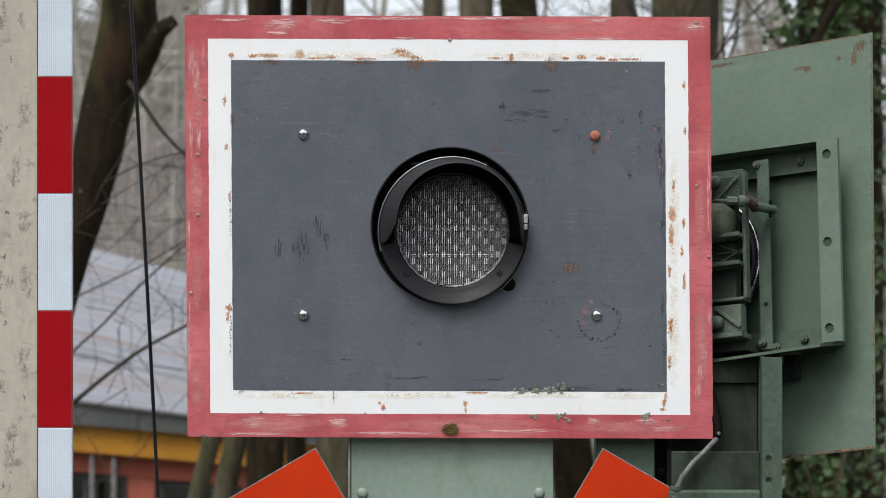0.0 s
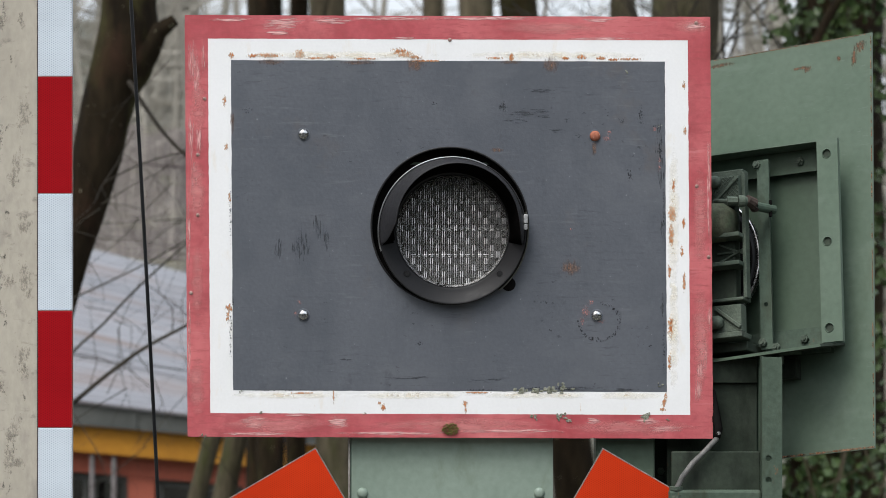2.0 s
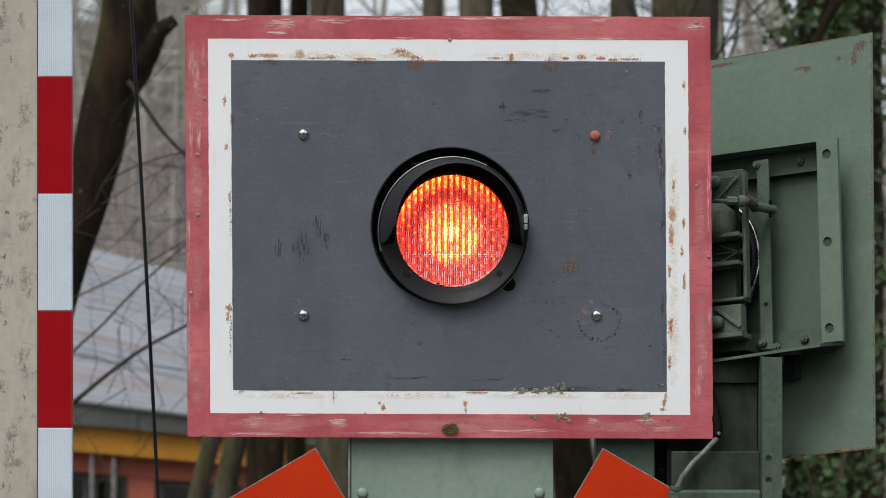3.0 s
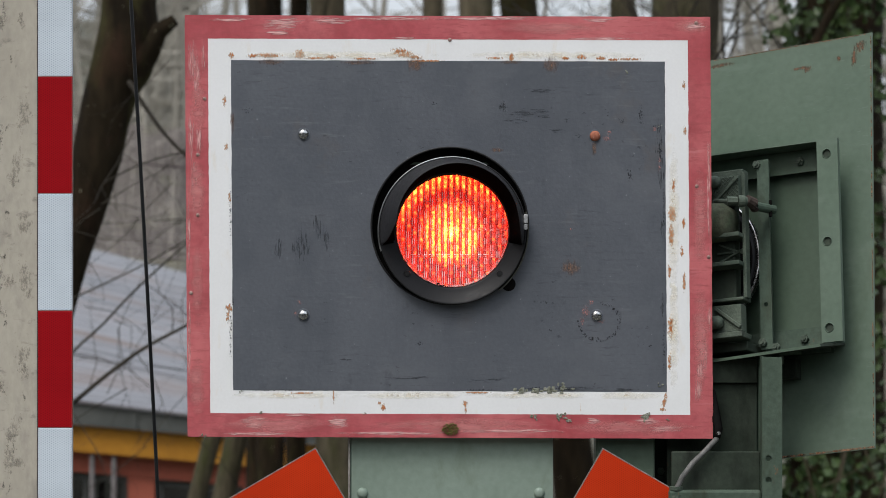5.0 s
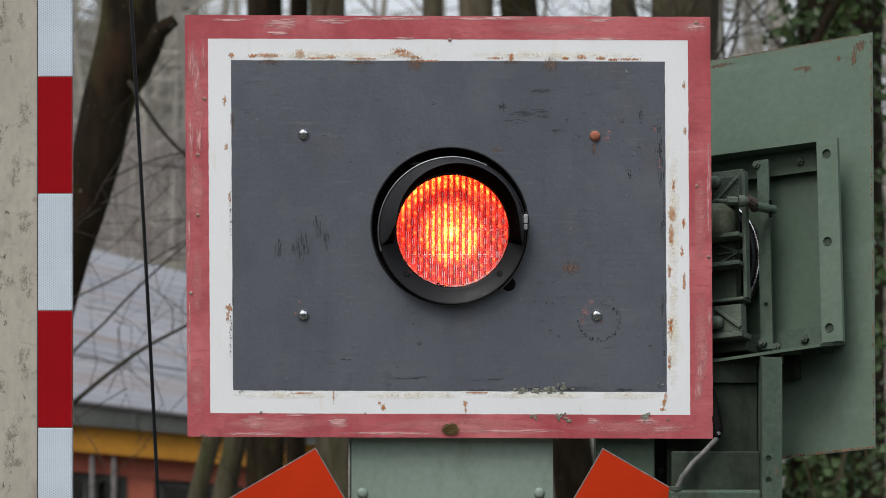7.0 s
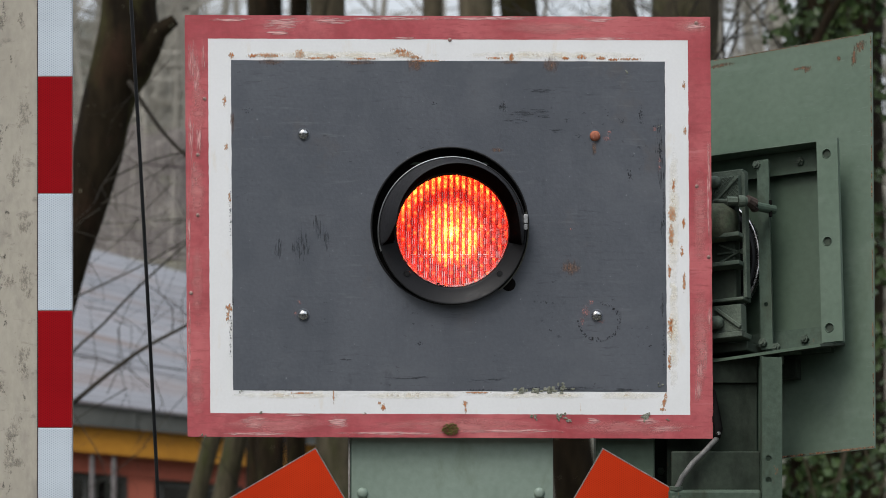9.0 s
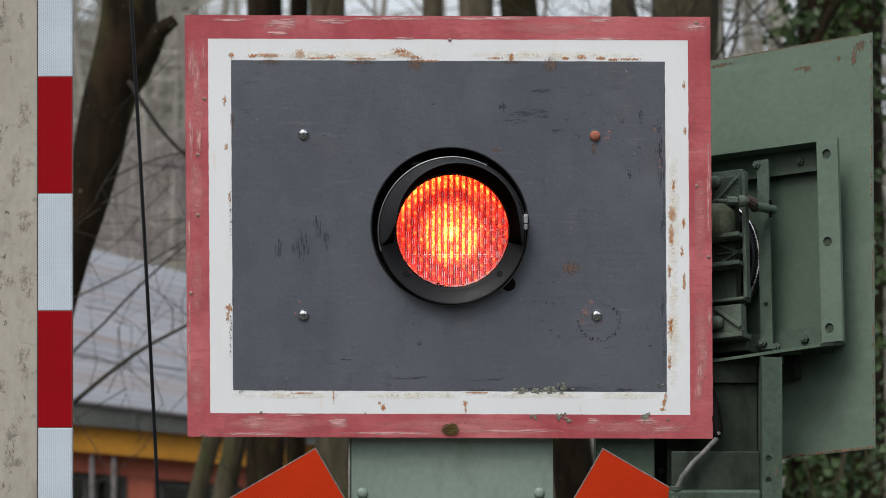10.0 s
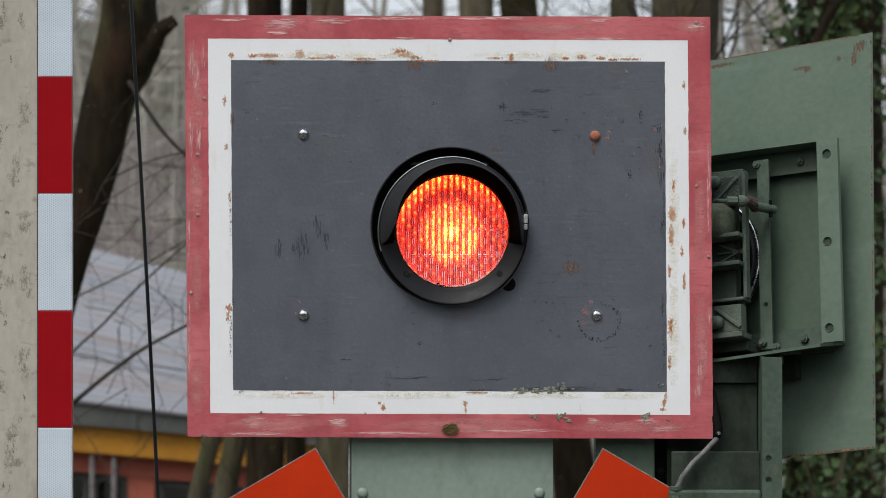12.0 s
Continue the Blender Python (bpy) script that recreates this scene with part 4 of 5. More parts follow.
def make_second_signal():
    sig = thing("second_signal", "green back of a turned signal with cast lamp housing", "traffic signal", HEAD)

    def square(v):
        f = max(0.0, -v.x)
        return Vector((v.x + 0.0245 * v.z * (1 - f), v.y, v.z - 0.024 * f))
    bd = boxed(-0.42, 0.0, 0.0, 0.004, -0.376, 0.386)
    bmesh.ops.subdivide_edges(bd, edges=bd.edges, cuts=14, use_grid_fill=True)
    for v in bd.verts:
        v.co = square(v.co)
    part("board", bd, GREEN, sig, "green painted sheet with rusty edges")
    rnd = random.Random(3)
    rust, edge = stains(), bmesh.new()
    for a, b, w, h, turn in ((-14, 364, 16, 14, 20), (-26, 344, 7, 26, -8), (-118, 334, 11, 8, 0), (-130, 338, 20, 4, 3), (-56, 346, 6, 7, 0), (-290, 366, 34, 5, 2), (-352, 360, 20, 6, 2)):
        patch(rust, a, b, w, h, rnd, turn, strength=0.85)
    for i in range(90):
        z = rnd.uniform(-0.37, 0.38)
        blob(edge, -0.0022 + 0.0245 * z, 0.0, z, 0.0013, rnd.uniform(0.002, 0.008), rnd, 0.0004)
        x = rnd.uniform(-0.3, 0)
        blob(edge, x, 0.0, 0.3845 + 0.024 * x, rnd.uniform(0.002, 0.008), 0.0010, rnd, 0.0004)
        blob(edge, x - 0.009, 0.0, -0.3735 + 0.024 * x, rnd.uniform(0.002, 0.008), rnd.uniform(0.001, 0.003), rnd, 0.0004)
    crust = part("rust_stain", rust, CORNER_RUST, sig)
    crust["kind"] = "stuff"
    crust.location = (0, 0, -EYE)
    part("edge_rust", edge, RUST_DARK, sig)["kind"] = "stuff"

    # channel and angle irons
    part("channel", plate(-0.080, -0.040, -0.190, 0.181, -0.060, -0.057, [(-0.061, 0.154, 0.0075), (-0.064, -0.007, 0.0075), (-0.065, -0.164, 0.0075)]), GREEN, sig, "punched upright channel")
    # panel laid on the board, its darker green standing in for frame shade
    part("inner_panel", boxed(-0.60, -0.080, -0.0012, -0.0004, -0.198, 0.178), FRAME_SHADE_GREEN, sig, "darker green panel imitating the shade inside the frame")
    for x, z in ((-0.061, 0.154), (-0.064, -0.007), (-0.065, -0.164)):
        # disc added behind each hole, the hole's shade in its colour
        part("hole_shade_disc", lathe(bmesh.new(), [(0.0001, -0.0570), (0.0080, -0.0570), (0.0080, -0.0560), (0.0001, -0.0560)], x, z, n=20), SHADE_GREEN, sig)
        part("hole_rim", lathe(bmesh.new(), [(0.0075, -0.060), (0.0082, -0.0612), (0.0092, -0.060)], x, z, n=20), GREEN, sig)
    part("channel_web", boxed(-0.080, -0.077, -0.057, 0.0, -0.190, 0.181, 0), GREEN_DIRTY_SHADE, sig)
    part("channel_lip", boxed(-0.043, -0.040, -0.057, -0.050, -0.190, 0.181, 0), GREEN, sig)
    part("top_rail", boxed(-0.60, -0.080, -0.060, 0.0, 0.1785, 0.1815, 0), GREEN, sig)
    # web below the top rail, its shade painted in
    part("top_rail_web", boxed(-0.60, -0.080, -0.020, -0.017, 0.136, 0.178, 0), FRAME_SHADE_GREEN, sig)
    # underside shade is in the colour; unseen extra depth shades the board
    part("bottom_rail", boxed(-0.38, 0.155, -0.120, 0.0, -0.0025, 0.0025, 0.0006), SHADE_GREEN, sig).matrix_basis = pose(-0.215, 0, -0.1900, 11, -2.4, 0)
    # same rail's lit front edge, painted lighter
    part("rail_lit_edge", boxed(-0.38, 0.155, -0.1215, -0.1202, -0.0026, 0.0026), GREEN, sig).matrix_basis = pose(-0.215, 0, -0.1900, 11, -2.4, 0)
    part("bottom_rail_web", boxed(-0.60, -0.080, -0.020, -0.017, -0.198, -0.152, 0), GREEN_DIRTY_SHADE, sig)
    # shade on the strap is put into its darker green
    part("strap", plate(-0.200, -0.177, -0.19, 0.160, -0.053, -0.048, [(-0.188, -0.108, 0.004)]), GREEN_DIRTY_SHADE, sig)
    part("strap_side", boxed(-0.200, -0.196, -0.048, -0.020, -0.19, 0.160, 0), GREEN_DIRTY_SHADE, sig)
    for x, y, z in ((-0.200, -0.050, 0.152), (-0.195, -0.053, -0.178), (-0.128, -0.020, 0.156), (-0.128, -0.020, -0.172), (-0.166, -0.060, -0.190)):
        part("bolt", bolt(bmesh.new(), x, y, z, 0.008, 0.007), CAST, sig)
    part("corner_bracket", boxed(-0.172, -0.135, -0.055, -0.020, -0.199, -0.193, 0.001), GREEN, sig)
    # shade below the rail is put into the block's colour
    part("under_block", boxed(-0.20, -0.143, -0.03, -0.005, -0.242, -0.206, 0.002), SHADE_GREEN, sig)
    part("under_bolt", lathe(bmesh.new(), [(0.0001, -0.01), (0.010, -0.01), (0.010, 0.004), (0.0001, 0.004)], 0, 0, n=6), CAST, sig).matrix_basis = pose(-0.165, -0.055, -0.209, 90, 0, 0)

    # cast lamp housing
    # dark green of housing and flange carries the shade between the ribs
    hs = part("lamp_housing", boxed(-0.46, -0.225, -0.100, -0.075, -0.165, 0.125, 0.004), SHADE_GREEN, sig, "rough cast lamp housing")
    part("flange", boxed(-0.47, -0.240, -0.074, -0.050, -0.150, 0.112, 0.003), SHADE_GREEN, hs)
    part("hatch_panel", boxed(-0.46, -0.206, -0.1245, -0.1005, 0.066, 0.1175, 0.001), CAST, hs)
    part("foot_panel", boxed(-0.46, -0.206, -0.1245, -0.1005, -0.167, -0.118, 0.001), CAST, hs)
    # dark plate added in place of the shadow under the housing
    part("underside_shade", boxed(-0.46, -0.208, -0.094, -0.024, -0.197, -0.180, 0.002), SHADE_GREEN, hs)
    for z0, z1, dep in ((0.118, 0.132, -0.112), (0.004, 0.012, -0.135), (-0.048, -0.040, -0.135), (-0.110, -0.104, -0.12), (-0.178, -0.168, -0.13)):
        part("rib", boxed(-0.46, -0.203, dep, -0.085, z0, z1, 0.0015), CAST, hs)
    part("side_wall", boxed(-0.206, -0.199, -0.112, -0.095, -0.105, 0.125, 0.001), CAST, hs)
    hatch = bmesh.new()
    for way in (1, -1):
        for i in range(-9, 10):
            pts = [(x, 0.092 + way * (x + 0.232) + i * 0.007) for x in (-0.258, -0.206)]
            t0, t1 = sorted(((zc - pts[0][1]) / (pts[1][1] - pts[0][1])) for zc in (0.069, 0.1165))
            t0, t1 = max(0.0, t0), min(1.0, t1)
            if t1 - t0 > 0.05:
                ends = [(pts[0][0] + (pts[1][0] - pts[0][0]) * t, -0.1250, pts[0][1] + (pts[1][1] - pts[0][1]) * t) for t in (t0, t1)]
                tube(hatch, ends, [0.0008, 0.0008], 4)
    part("hatching", hatch, CAST, hs)["kind"] = "stuff"
    part("diagonal_rib", boxed(-0.032, 0.032, -0.006, 0.0, -0.003, 0.003, 0.001, pose(-0.230, -0.1245, 0.092, 0, -42, 0)), CAST, hs)
    part("diagonal_rib", boxed(-0.030, 0.030, -0.006, 0.0, -0.003, 0.003, 0.001, pose(-0.230, -0.1245, -0.142, 0, 38, 0)), CAST, hs)
    for dz in (0.012, 0.0, -0.012):
        part("web_rib", boxed(-0.03, 0.03, -0.005, 0.0, -0.0015, 0.0015, 0, pose(-0.228, -0.100, -0.018 + dz * 0.4, 0, dz * 2000, 0)), CAST, hs)
    boss = tube(bmesh.new(), [(-0.36, -0.118, 0.036), (-0.240, -0.118, 0.036), (-0.222, -0.118, 0.034)], [0.036, 0.035, 0.024], 22)
    for v in boss.verts:
        v.co += 0.004 * Vector((noise.noise(v.co * 60), noise.noise(v.co * 60 + Vector((9, 0, 0))), noise.noise(v.co * 45)))
    part("boss", boss, MOSSY, hs, "moss-grown cable boss", True)
    part("knob", tube(bmesh.new(), [(-0.33, -0.135, 0.108), (-0.245, -0.135, 0.108), (-0.238, -0.135, 0.108)], [0.011, 0.011, 0.007], 12), CAST, hs, "", True)
    part("knob", tube(bmesh.new(), [(-0.33, -0.135, -0.150), (-0.245, -0.135, -0.150), (-0.238, -0.135, -0.150)], [0.012, 0.012, 0.008], 12), CAST, hs, "", True)
    part("stud", tube(bmesh.new(), [(-0.235, -0.168, 0.064), (-0.190, -0.140, 0.064)], [0.0038, 0.0038], 10), CAST, hs, "", True)
    part("nut", tube(bmesh.new(), [(-0.214, -0.157, 0.064), (-0.199, -0.147, 0.064)], [0.0082, 0.0082], 6), CAST, hs)
    part("nut_collar", tube(bmesh.new(), [(-0.198, -0.146, 0.064), (-0.190, -0.140, 0.064), (-0.186, -0.136, 0.064)], [0.0112, 0.0108, 0.008], 16), CAST, hs)
    part("eye_joint", tube(bmesh.new(), [(-0.188, -0.128, 0.070), (-0.184, -0.112, 0.066), (-0.186, -0.098, 0.058)], [0.008, 0.011, 0.008], 10), RUST_SOLID, hs, "rusty eye joint")
    part("clevis", tube(bmesh.new(), [(-0.185, -0.100, 0.063), (-0.166, -0.058, 0.063)], [0.0085, 0.0085], 12), GREEN_DIRTY_SHADE, hs)
    part("clevis_pin", tube(bmesh.new(), [(-0.168, -0.070, 0.078), (-0.168, -0.070, 0.048)], [0.003, 0.003], 8), MATT_BLACK, hs)
    ring = lathe(bmesh.new(), [(0.110, -0.036), (0.121, -0.040), (0.127, -0.040), (0.127, -0.028), (0.110, -0.022)], -0.329, -0.014, n=72)
    part("lamp_ring", ring, STEEL, sig, "bright steel lamp ring", True)
    drum = lathe(bmesh.new(), [(0.114, 0.0), (0.114, -0.05), (0.0001, -0.05)], -0.329, -0.014, n=48)
    part("lamp_drum", drum, MATT_BLACK, sig, "black lamp drum", True)
    ledge = bmesh.new()
    lathe(ledge, [(0.106, -0.046), (0.119, -0.046), (0.119, -0.038), (0.106, -0.038)], -0.329, -0.014, n=60)
    part("gasket", ledge, RUBBER, sig, "", True)


make_second_signal()


def make_mount():
    mast = thing("signal_mast", "green steel mast and terminal box carrying the turned signal", "mast", pose(0, 0, 0))
    fl = plate(0.561, 0.596, EYE - 0.72, EYE - 0.190, -0.040, -0.035, [(0.572, EYE - 0.368, 0.0055), (0.572, EYE - 0.406, 0.0055)], 20)
    # upright in the darker green, shade put into the colour
    up_ = part("upright", fl, GREEN_DIRTY_SHADE, mast, "punched angle upright")
    part("upright_side", boxed(0.561, 0.566, -0.035, 0.03, EYE - 0.72, EYE - 0.190), GREEN_DIRTY_SHADE, up_)
    part("hole_back", boxed(0.566, 0.590, -0.0345, -0.0320, EYE - 0.43, EYE - 0.34), GREEN, up_)
    part("upright_foot", boxed(0.561, 0.596, -0.040, 0.03, 0.0, EYE - 0.721, 0.002), GREEN, mast)
    # plate, box, web and arm take shade from their dark green
    part("back_plate", boxed(0.40, 0.5605, 0.050, 0.056, EYE - 0.60, EYE - 0.240, 0.001), SHADE_GREEN, mast)
    tb = part("terminal_box", boxed(0.408, 0.5605, 0.000, 0.049, EYE - 0.75, EYE - 0.362, 0.006), SHADE_GREEN, mast, "small green terminal box")
    part("lid", boxed(0.404, 0.5605, -0.007, -0.001, EYE - 0.75, EYE - 0.358, 0.002), SHADE_GREEN, tb)
    part("lower_lid", boxed(0.398, 0.5605, -0.03, -0.008, EYE - 0.75, EYE - 0.425, 0.004), GREEN_DIRTY_SHADE, tb)
    part("post", boxed(0.272, 0.377, 0.030, 0.12, 0.0, EYE - 0.20, 0.004), GREEN, mast)
    part("post_web", boxed(0.379, 0.412, 0.10, 0.11, 0.0, EYE - 0.20, 0), SHADE_GREEN, mast)
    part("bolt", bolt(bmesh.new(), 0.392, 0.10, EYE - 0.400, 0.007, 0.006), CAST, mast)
    part("foot_plate", boxed(0.22, 0.68, -0.05, 0.30, 0.0, 0.02, 0.004), GREEN_DIRTY_SHADE, mast)
    part("arm", boxed(0.30, 0.5605, 0.040, 0.12, EYE - 0.239, EYE - 0.195, 0.002), SHADE_GREEN, mast)
    cd = tube(bmesh.new(), [(0.487, -0.006, EYE - 0.315), (0.486, -0.013, EYE - 0.325), (0.482, -0.015, EYE - 0.336), (0.464, -0.018, EYE - 0.355), (0.440, -0.02, EYE - 0.378), (0.422, -0.02, EYE - 0.402), (0.412, -0.02, EYE - 0.422), (0.411, -0.02, EYE - 0.45)], [0.0048] * 8, 12)
    cond = thing("cable_conduit", "bent grey cable conduit entering the terminal box", "cable", pose(0, 0, 0))
    part("pipe", cd, CONDUIT, cond, "", True)
    part("sleeve", tube(bmesh.new(), [(0.477, 0.012, EYE - 0.25), (0.483, 0.006, EYE - 0.295), (0.487, -0.008, EYE - 0.318), (0.483, -0.014, EYE - 0.334)], [0.006, 0.0085, 0.0075, 0.006], 12), MATT_BLACK, cond, "torn black sleeve", True)
    g = bmesh.new()
    for z, r in ((-0.419, 0.012), (-0.426, 0.0095), (-0.433, 0.013)):
        tube(g, [(0.411, -0.02, EYE + z), (0.411, -0.02, EYE + z - 0.006)], [r, r], 14)
    part("gland", g, CAST, cond)


make_mount()


def make_cable():
    pts = [(-0.6135 + 0.0676 * f + 0.002 * math.sin(3.1 * f), 0.55, EYE + 0.60 - 1.25 * f) for f in [i / 24 for i in range(25)]]
    z0 = pts[-1][2]
    pts += [(pts[-1][0] + 0.03, 0.6, z0 - 0.4), (pts[-1][0] + 0.05, 0.7, 0.0)]
    top = [(-0.69, 0.55, EYE + 2.0)]
    tagged(part("hanging_cable", tube(bmesh.new(), top + pts, [0.0036] * (len(pts) + 1), 8), CABLE, None, "", True), "thin black cable hanging taut beside the boom", "cable")


make_cable()


# ---- house behind ----
def make_house():
    h = thing("house", "low house with grey corrugated roof, ochre beam and brick-red boarding", "house", pose(-2.55, 20.0, 0.0, 0, 0, -8))
    x0, x1 = -5.0, 1.9

    def lean(bm):
        for v in bm.verts:
            v.co.z -= 0.075 * v.co.x
        return bm
    # two courses of corrugated sheet whose ribs run along the house
    for y0, z0, y1, z1, low, top in ((-0.25, 0.86, 1.15, 1.06, 0.16, 0.36), (1.05, 1.08, 4.25, 1.76, 0.36, 0.42)):
        bm = bmesh.new()
        n = int((y1 - y0) / 0.035)
        rows = []
        for i in range(n + 1):
            f = i / n
            z = z0 + (z1 - z0) * f + (-0.012, -0.012, -0.012, -0.012, 0.017, 0.017)[i % 6]
            rows.append([bm.verts.new((x, y0 + (y1 - y0) * f, z - d - (low + (top - low) * f - 0.075) * 0.5 * x)) for d in (0.0, 0.02) for x in (x0, x0 + 2.3, x0 + 4.6, x1)])
        for p, q in zip(rows, rows[1:]):
            for k in range(3):
                bm.faces.new((p[k], p[k + 1], q[k + 1], q[k]))
                bm.faces.new((p[4 + k], q[4 + k], q[5 + k], p[5 + k]))
        bm.faces.new((rows[0][0], rows[0][4], rows[0][5], rows[0][1])), bm.faces.new((rows[0][1], rows[0][5], rows[0][6], rows[0][2])), bm.faces.new((rows[0][2], rows[0][6], rows[0][7], rows[0][3]))
        part("corrugated_roof", lean(bm), ZINC, h, "grey corrugated sheet roof")
    tr = part("tiled_roof", lean(boxed(x0, x1, 4.1, 10.2, 1.70, 1.76, 0, None)), TILES, h, "pale weathered tiled roof")
    slope = Matrix.Rotation(radians(14), 4, "X")
    bm = bmesh.new()
    for r in range(30):
        for c in range(20):
            x = x0 + c * 0.345 + (0.17 if r % 2 else 0)
            box(bm, x, x + 0.335, 4.2 + r * 0.22, 4.2 + r * 0.22 + 0.24, 1.80 + r * 0.052, 1.82 + r * 0.052)
    t2 = part("roof_tiles", lean(bm), TILES, tr)
    t2["kind"] = "stuff"
    part("fascia", lean(boxed(x0, x1, -0.22, -0.16, 0.66, 0.83)), FASCIA, h, "dark grey fascia boards")
    for i in range(11):
        x = x0 + 0.3 + i * 0.6
        part("fascia_strip", lean(boxed(x, x + 0.03, -0.235, -0.22, 0.66, 0.83)), FASCIA, h)
    part("beam", lean(boxed(x0, x1, -0.15, -0.05, 0.44, 0.655)), OCHRE, h, "ochre painted beam")
    # boarded wall with posts and window openings
    part("wall", boxed(x0, x1, 0.10, 0.30, -2.4, 0.60), SALMON, h, "brick-red wall")
    part("top_board", lean(boxed(x0, x1, 0.0, 0.06, 0.26, 0.438)), SALMON, h)
    k = 0
    x = x0 + 0.25
    while x < x1 - 0.9:
        part("wall_post", lean(boxed(x, x + 0.22, 0.0, 0.09, -2.3, 0.255)), SALMON, h)
        w = part("window", lean(boxed(x + 0.23, x + 0.93, 0.06, 0.095, -0.9, 0.25)), FASCIA, h, "dark window")
        part("pane", lean(boxed(x + 0.28, x + 0.56, 0.050, 0.058, -0.85, 0.20)), PANE, w)
        part("pane", lean(boxed(x + 0.60, x + 0.88, 0.050, 0.058, -0.85, 0.20)), PANE, w)
        k += 1
        x += 0.95
    for x in (-0.27, -0.09, 1.4):
        part("downpipe", tube(bmesh.new(), [(x, -0.10, 0.42 - 0.075 * x), (x, -0.10, -2.3)], [0.022, 0.022], 10), PIPE, h)
    part("back_wall", boxed(x0, x1, 9.6, 9.8, -2.4, 1.7), SALMON, h)
    part("end_wall", boxed(x0, x0 + 0.2, 0.3, 9.6, -2.4, 0.95), SALMON, h)
    part("end_wall", boxed(x1 - 0.2, x1, 0.3, 9.6, -2.4, 0.6), SALMON, h)


make_house()


# ---- trees ----
def grow(rnd, start, way, length, radius, depth, out, droop=0.0, bend=0.16):
    """Branching twigs as segments (a, b, ra, rb)."""
    steps = 5
    p, d = Vector(start), Vector(way).normalized()
    for i in range(steps):
        q = p + d * (length / steps)
        r0, r1 = radius * (1 - 0.8 * i / steps), radius * (1 - 0.8 * (i + 1) / steps)
        out.append((p, q, r0, r1))
        if depth > 0 and i > 0:
            for _ in range(2 if depth > 1 else 1):
                side = Vector((rnd.gauss(0, 1), rnd.gauss(0, 1), rnd.gauss(0, 0.7))).normalized()
                grow(rnd, q, d * 0.75 + side * 0.75, length * rnd.uniform(0.35, 0.6), r1 * 0.65, depth - 1, out, droop, bend)
        p = q
        d = (d + Vector((rnd.gauss(0, bend), rnd.gauss(0, bend), rnd.gauss(0, bend * 0.75) - droop))).normalized()
    return out


def twig_mesh(name, segs, material, parent=None, sides=4, label=""):
    verts, faces = [], []
    for a, b, ra, rb in segs:
        d = (b - a).normalized()
        s = d.cross(Vector((0, 1, 0)) if abs(d.y) < 0.9 else Vector((1, 0, 0))).normalized()
        t = s.cross(d)
        base = len(verts)
        for p, r in ((a, ra), (b, rb)):
            for k in range(sides):
                w = 2 * math.pi * k / sides
                verts.append(p + r * (math.cos(w) * s + math.sin(w) * t))
        for k in range(sides):
            faces.append((base + k, base + (k + 1) % sides, base + sides + (k + 1) % sides, base + sides + k))
    me = bpy.data.meshes.new(name)
    me.from_pydata([tuple(v) for v in verts], [], faces)
    me.materials.append(material)
    for f in me.polygons:
        f.use_smooth = True
    ob = new(name, me)
    if parent is not None:
        ob.parent = parent
    if label:
        ob["label"] = label
    return ob


def trunk_mesh(pts, radii, rnd, sides=20, fine=6):
    """A knotty trunk: a tube along a smooth line with an uneven skin."""
    pts = [Vector(p) for p in pts]
    line, rad = [], []
    for i in range(len(pts) - 1):
        for k in range(fine):
            f = k / fine
            line.append(pts[i].lerp(pts[i + 1], f))
            rad.append(radii[i] + (radii[i + 1] - radii[i]) * f)
    line.append(pts[-1]), rad.append(radii[-1])
    for _ in range(3):
        line = [line[0]] + [(line[i - 1] + 2 * line[i] + line[i + 1]) / 4 for i in range(1, len(line) - 1)] + [line[-1]]
    bm = tube(bmesh.new(), line, rad, sides)
    o = rnd.random() * 50
    for v in bm.verts:
        n = noise.noise((v.co.x * 5 + o, v.co.y * 5, v.co.z * 1.6)) + 0.5 * noise.noise((v.co.x * 14 + o, v.co.y * 14, v.co.z * 5))
        k = min(range(0, len(line), 2), key=lambda i: (line[i] - v.co).length_squared)
        away = (v.co - line[k])
        away.z = 0
        v.co += away * 0.14 * n
    return bm


def leaf_heap(name, centres, size, material, parent, rnd, label=""):
    """Ivy leaves: five-pointed folded blades."""
    verts, faces = [], []
    shape = ((0, -0.5, 0), (0.5, -0.25, 0.1), (0.32, 0.12, 0.06), (0, 0.55, -0.06), (-0.32, 0.12, 0.06), (-0.5, -0.25, 0.1), (0, 0, -0.05))
    for c, out in centres:
        s = size * rnd.uniform(0.6, 1.3)
        m = Euler((rnd.uniform(0.7, 1.9), rnd.uniform(-0.7, 0.7), rnd.uniform(-1.2, 1.2))).to_matrix()
        base = len(verts)
        for p in shape:
            verts.append(Vector(c) + m @ (Vector(p) * s))
        for i in range(6):
            faces.append((base + 6, base + i, base + (i + 1) % 6))
    me = bpy.data.meshes.new(name)
    me.from_pydata([tuple(v) for v in verts], [], faces)
    me.materials.append(material)
    ob = new(name, me)
    ob.parent = parent
    ob["kind"] = "stuff"
    if label:
        ob["label"] = label
    return ob


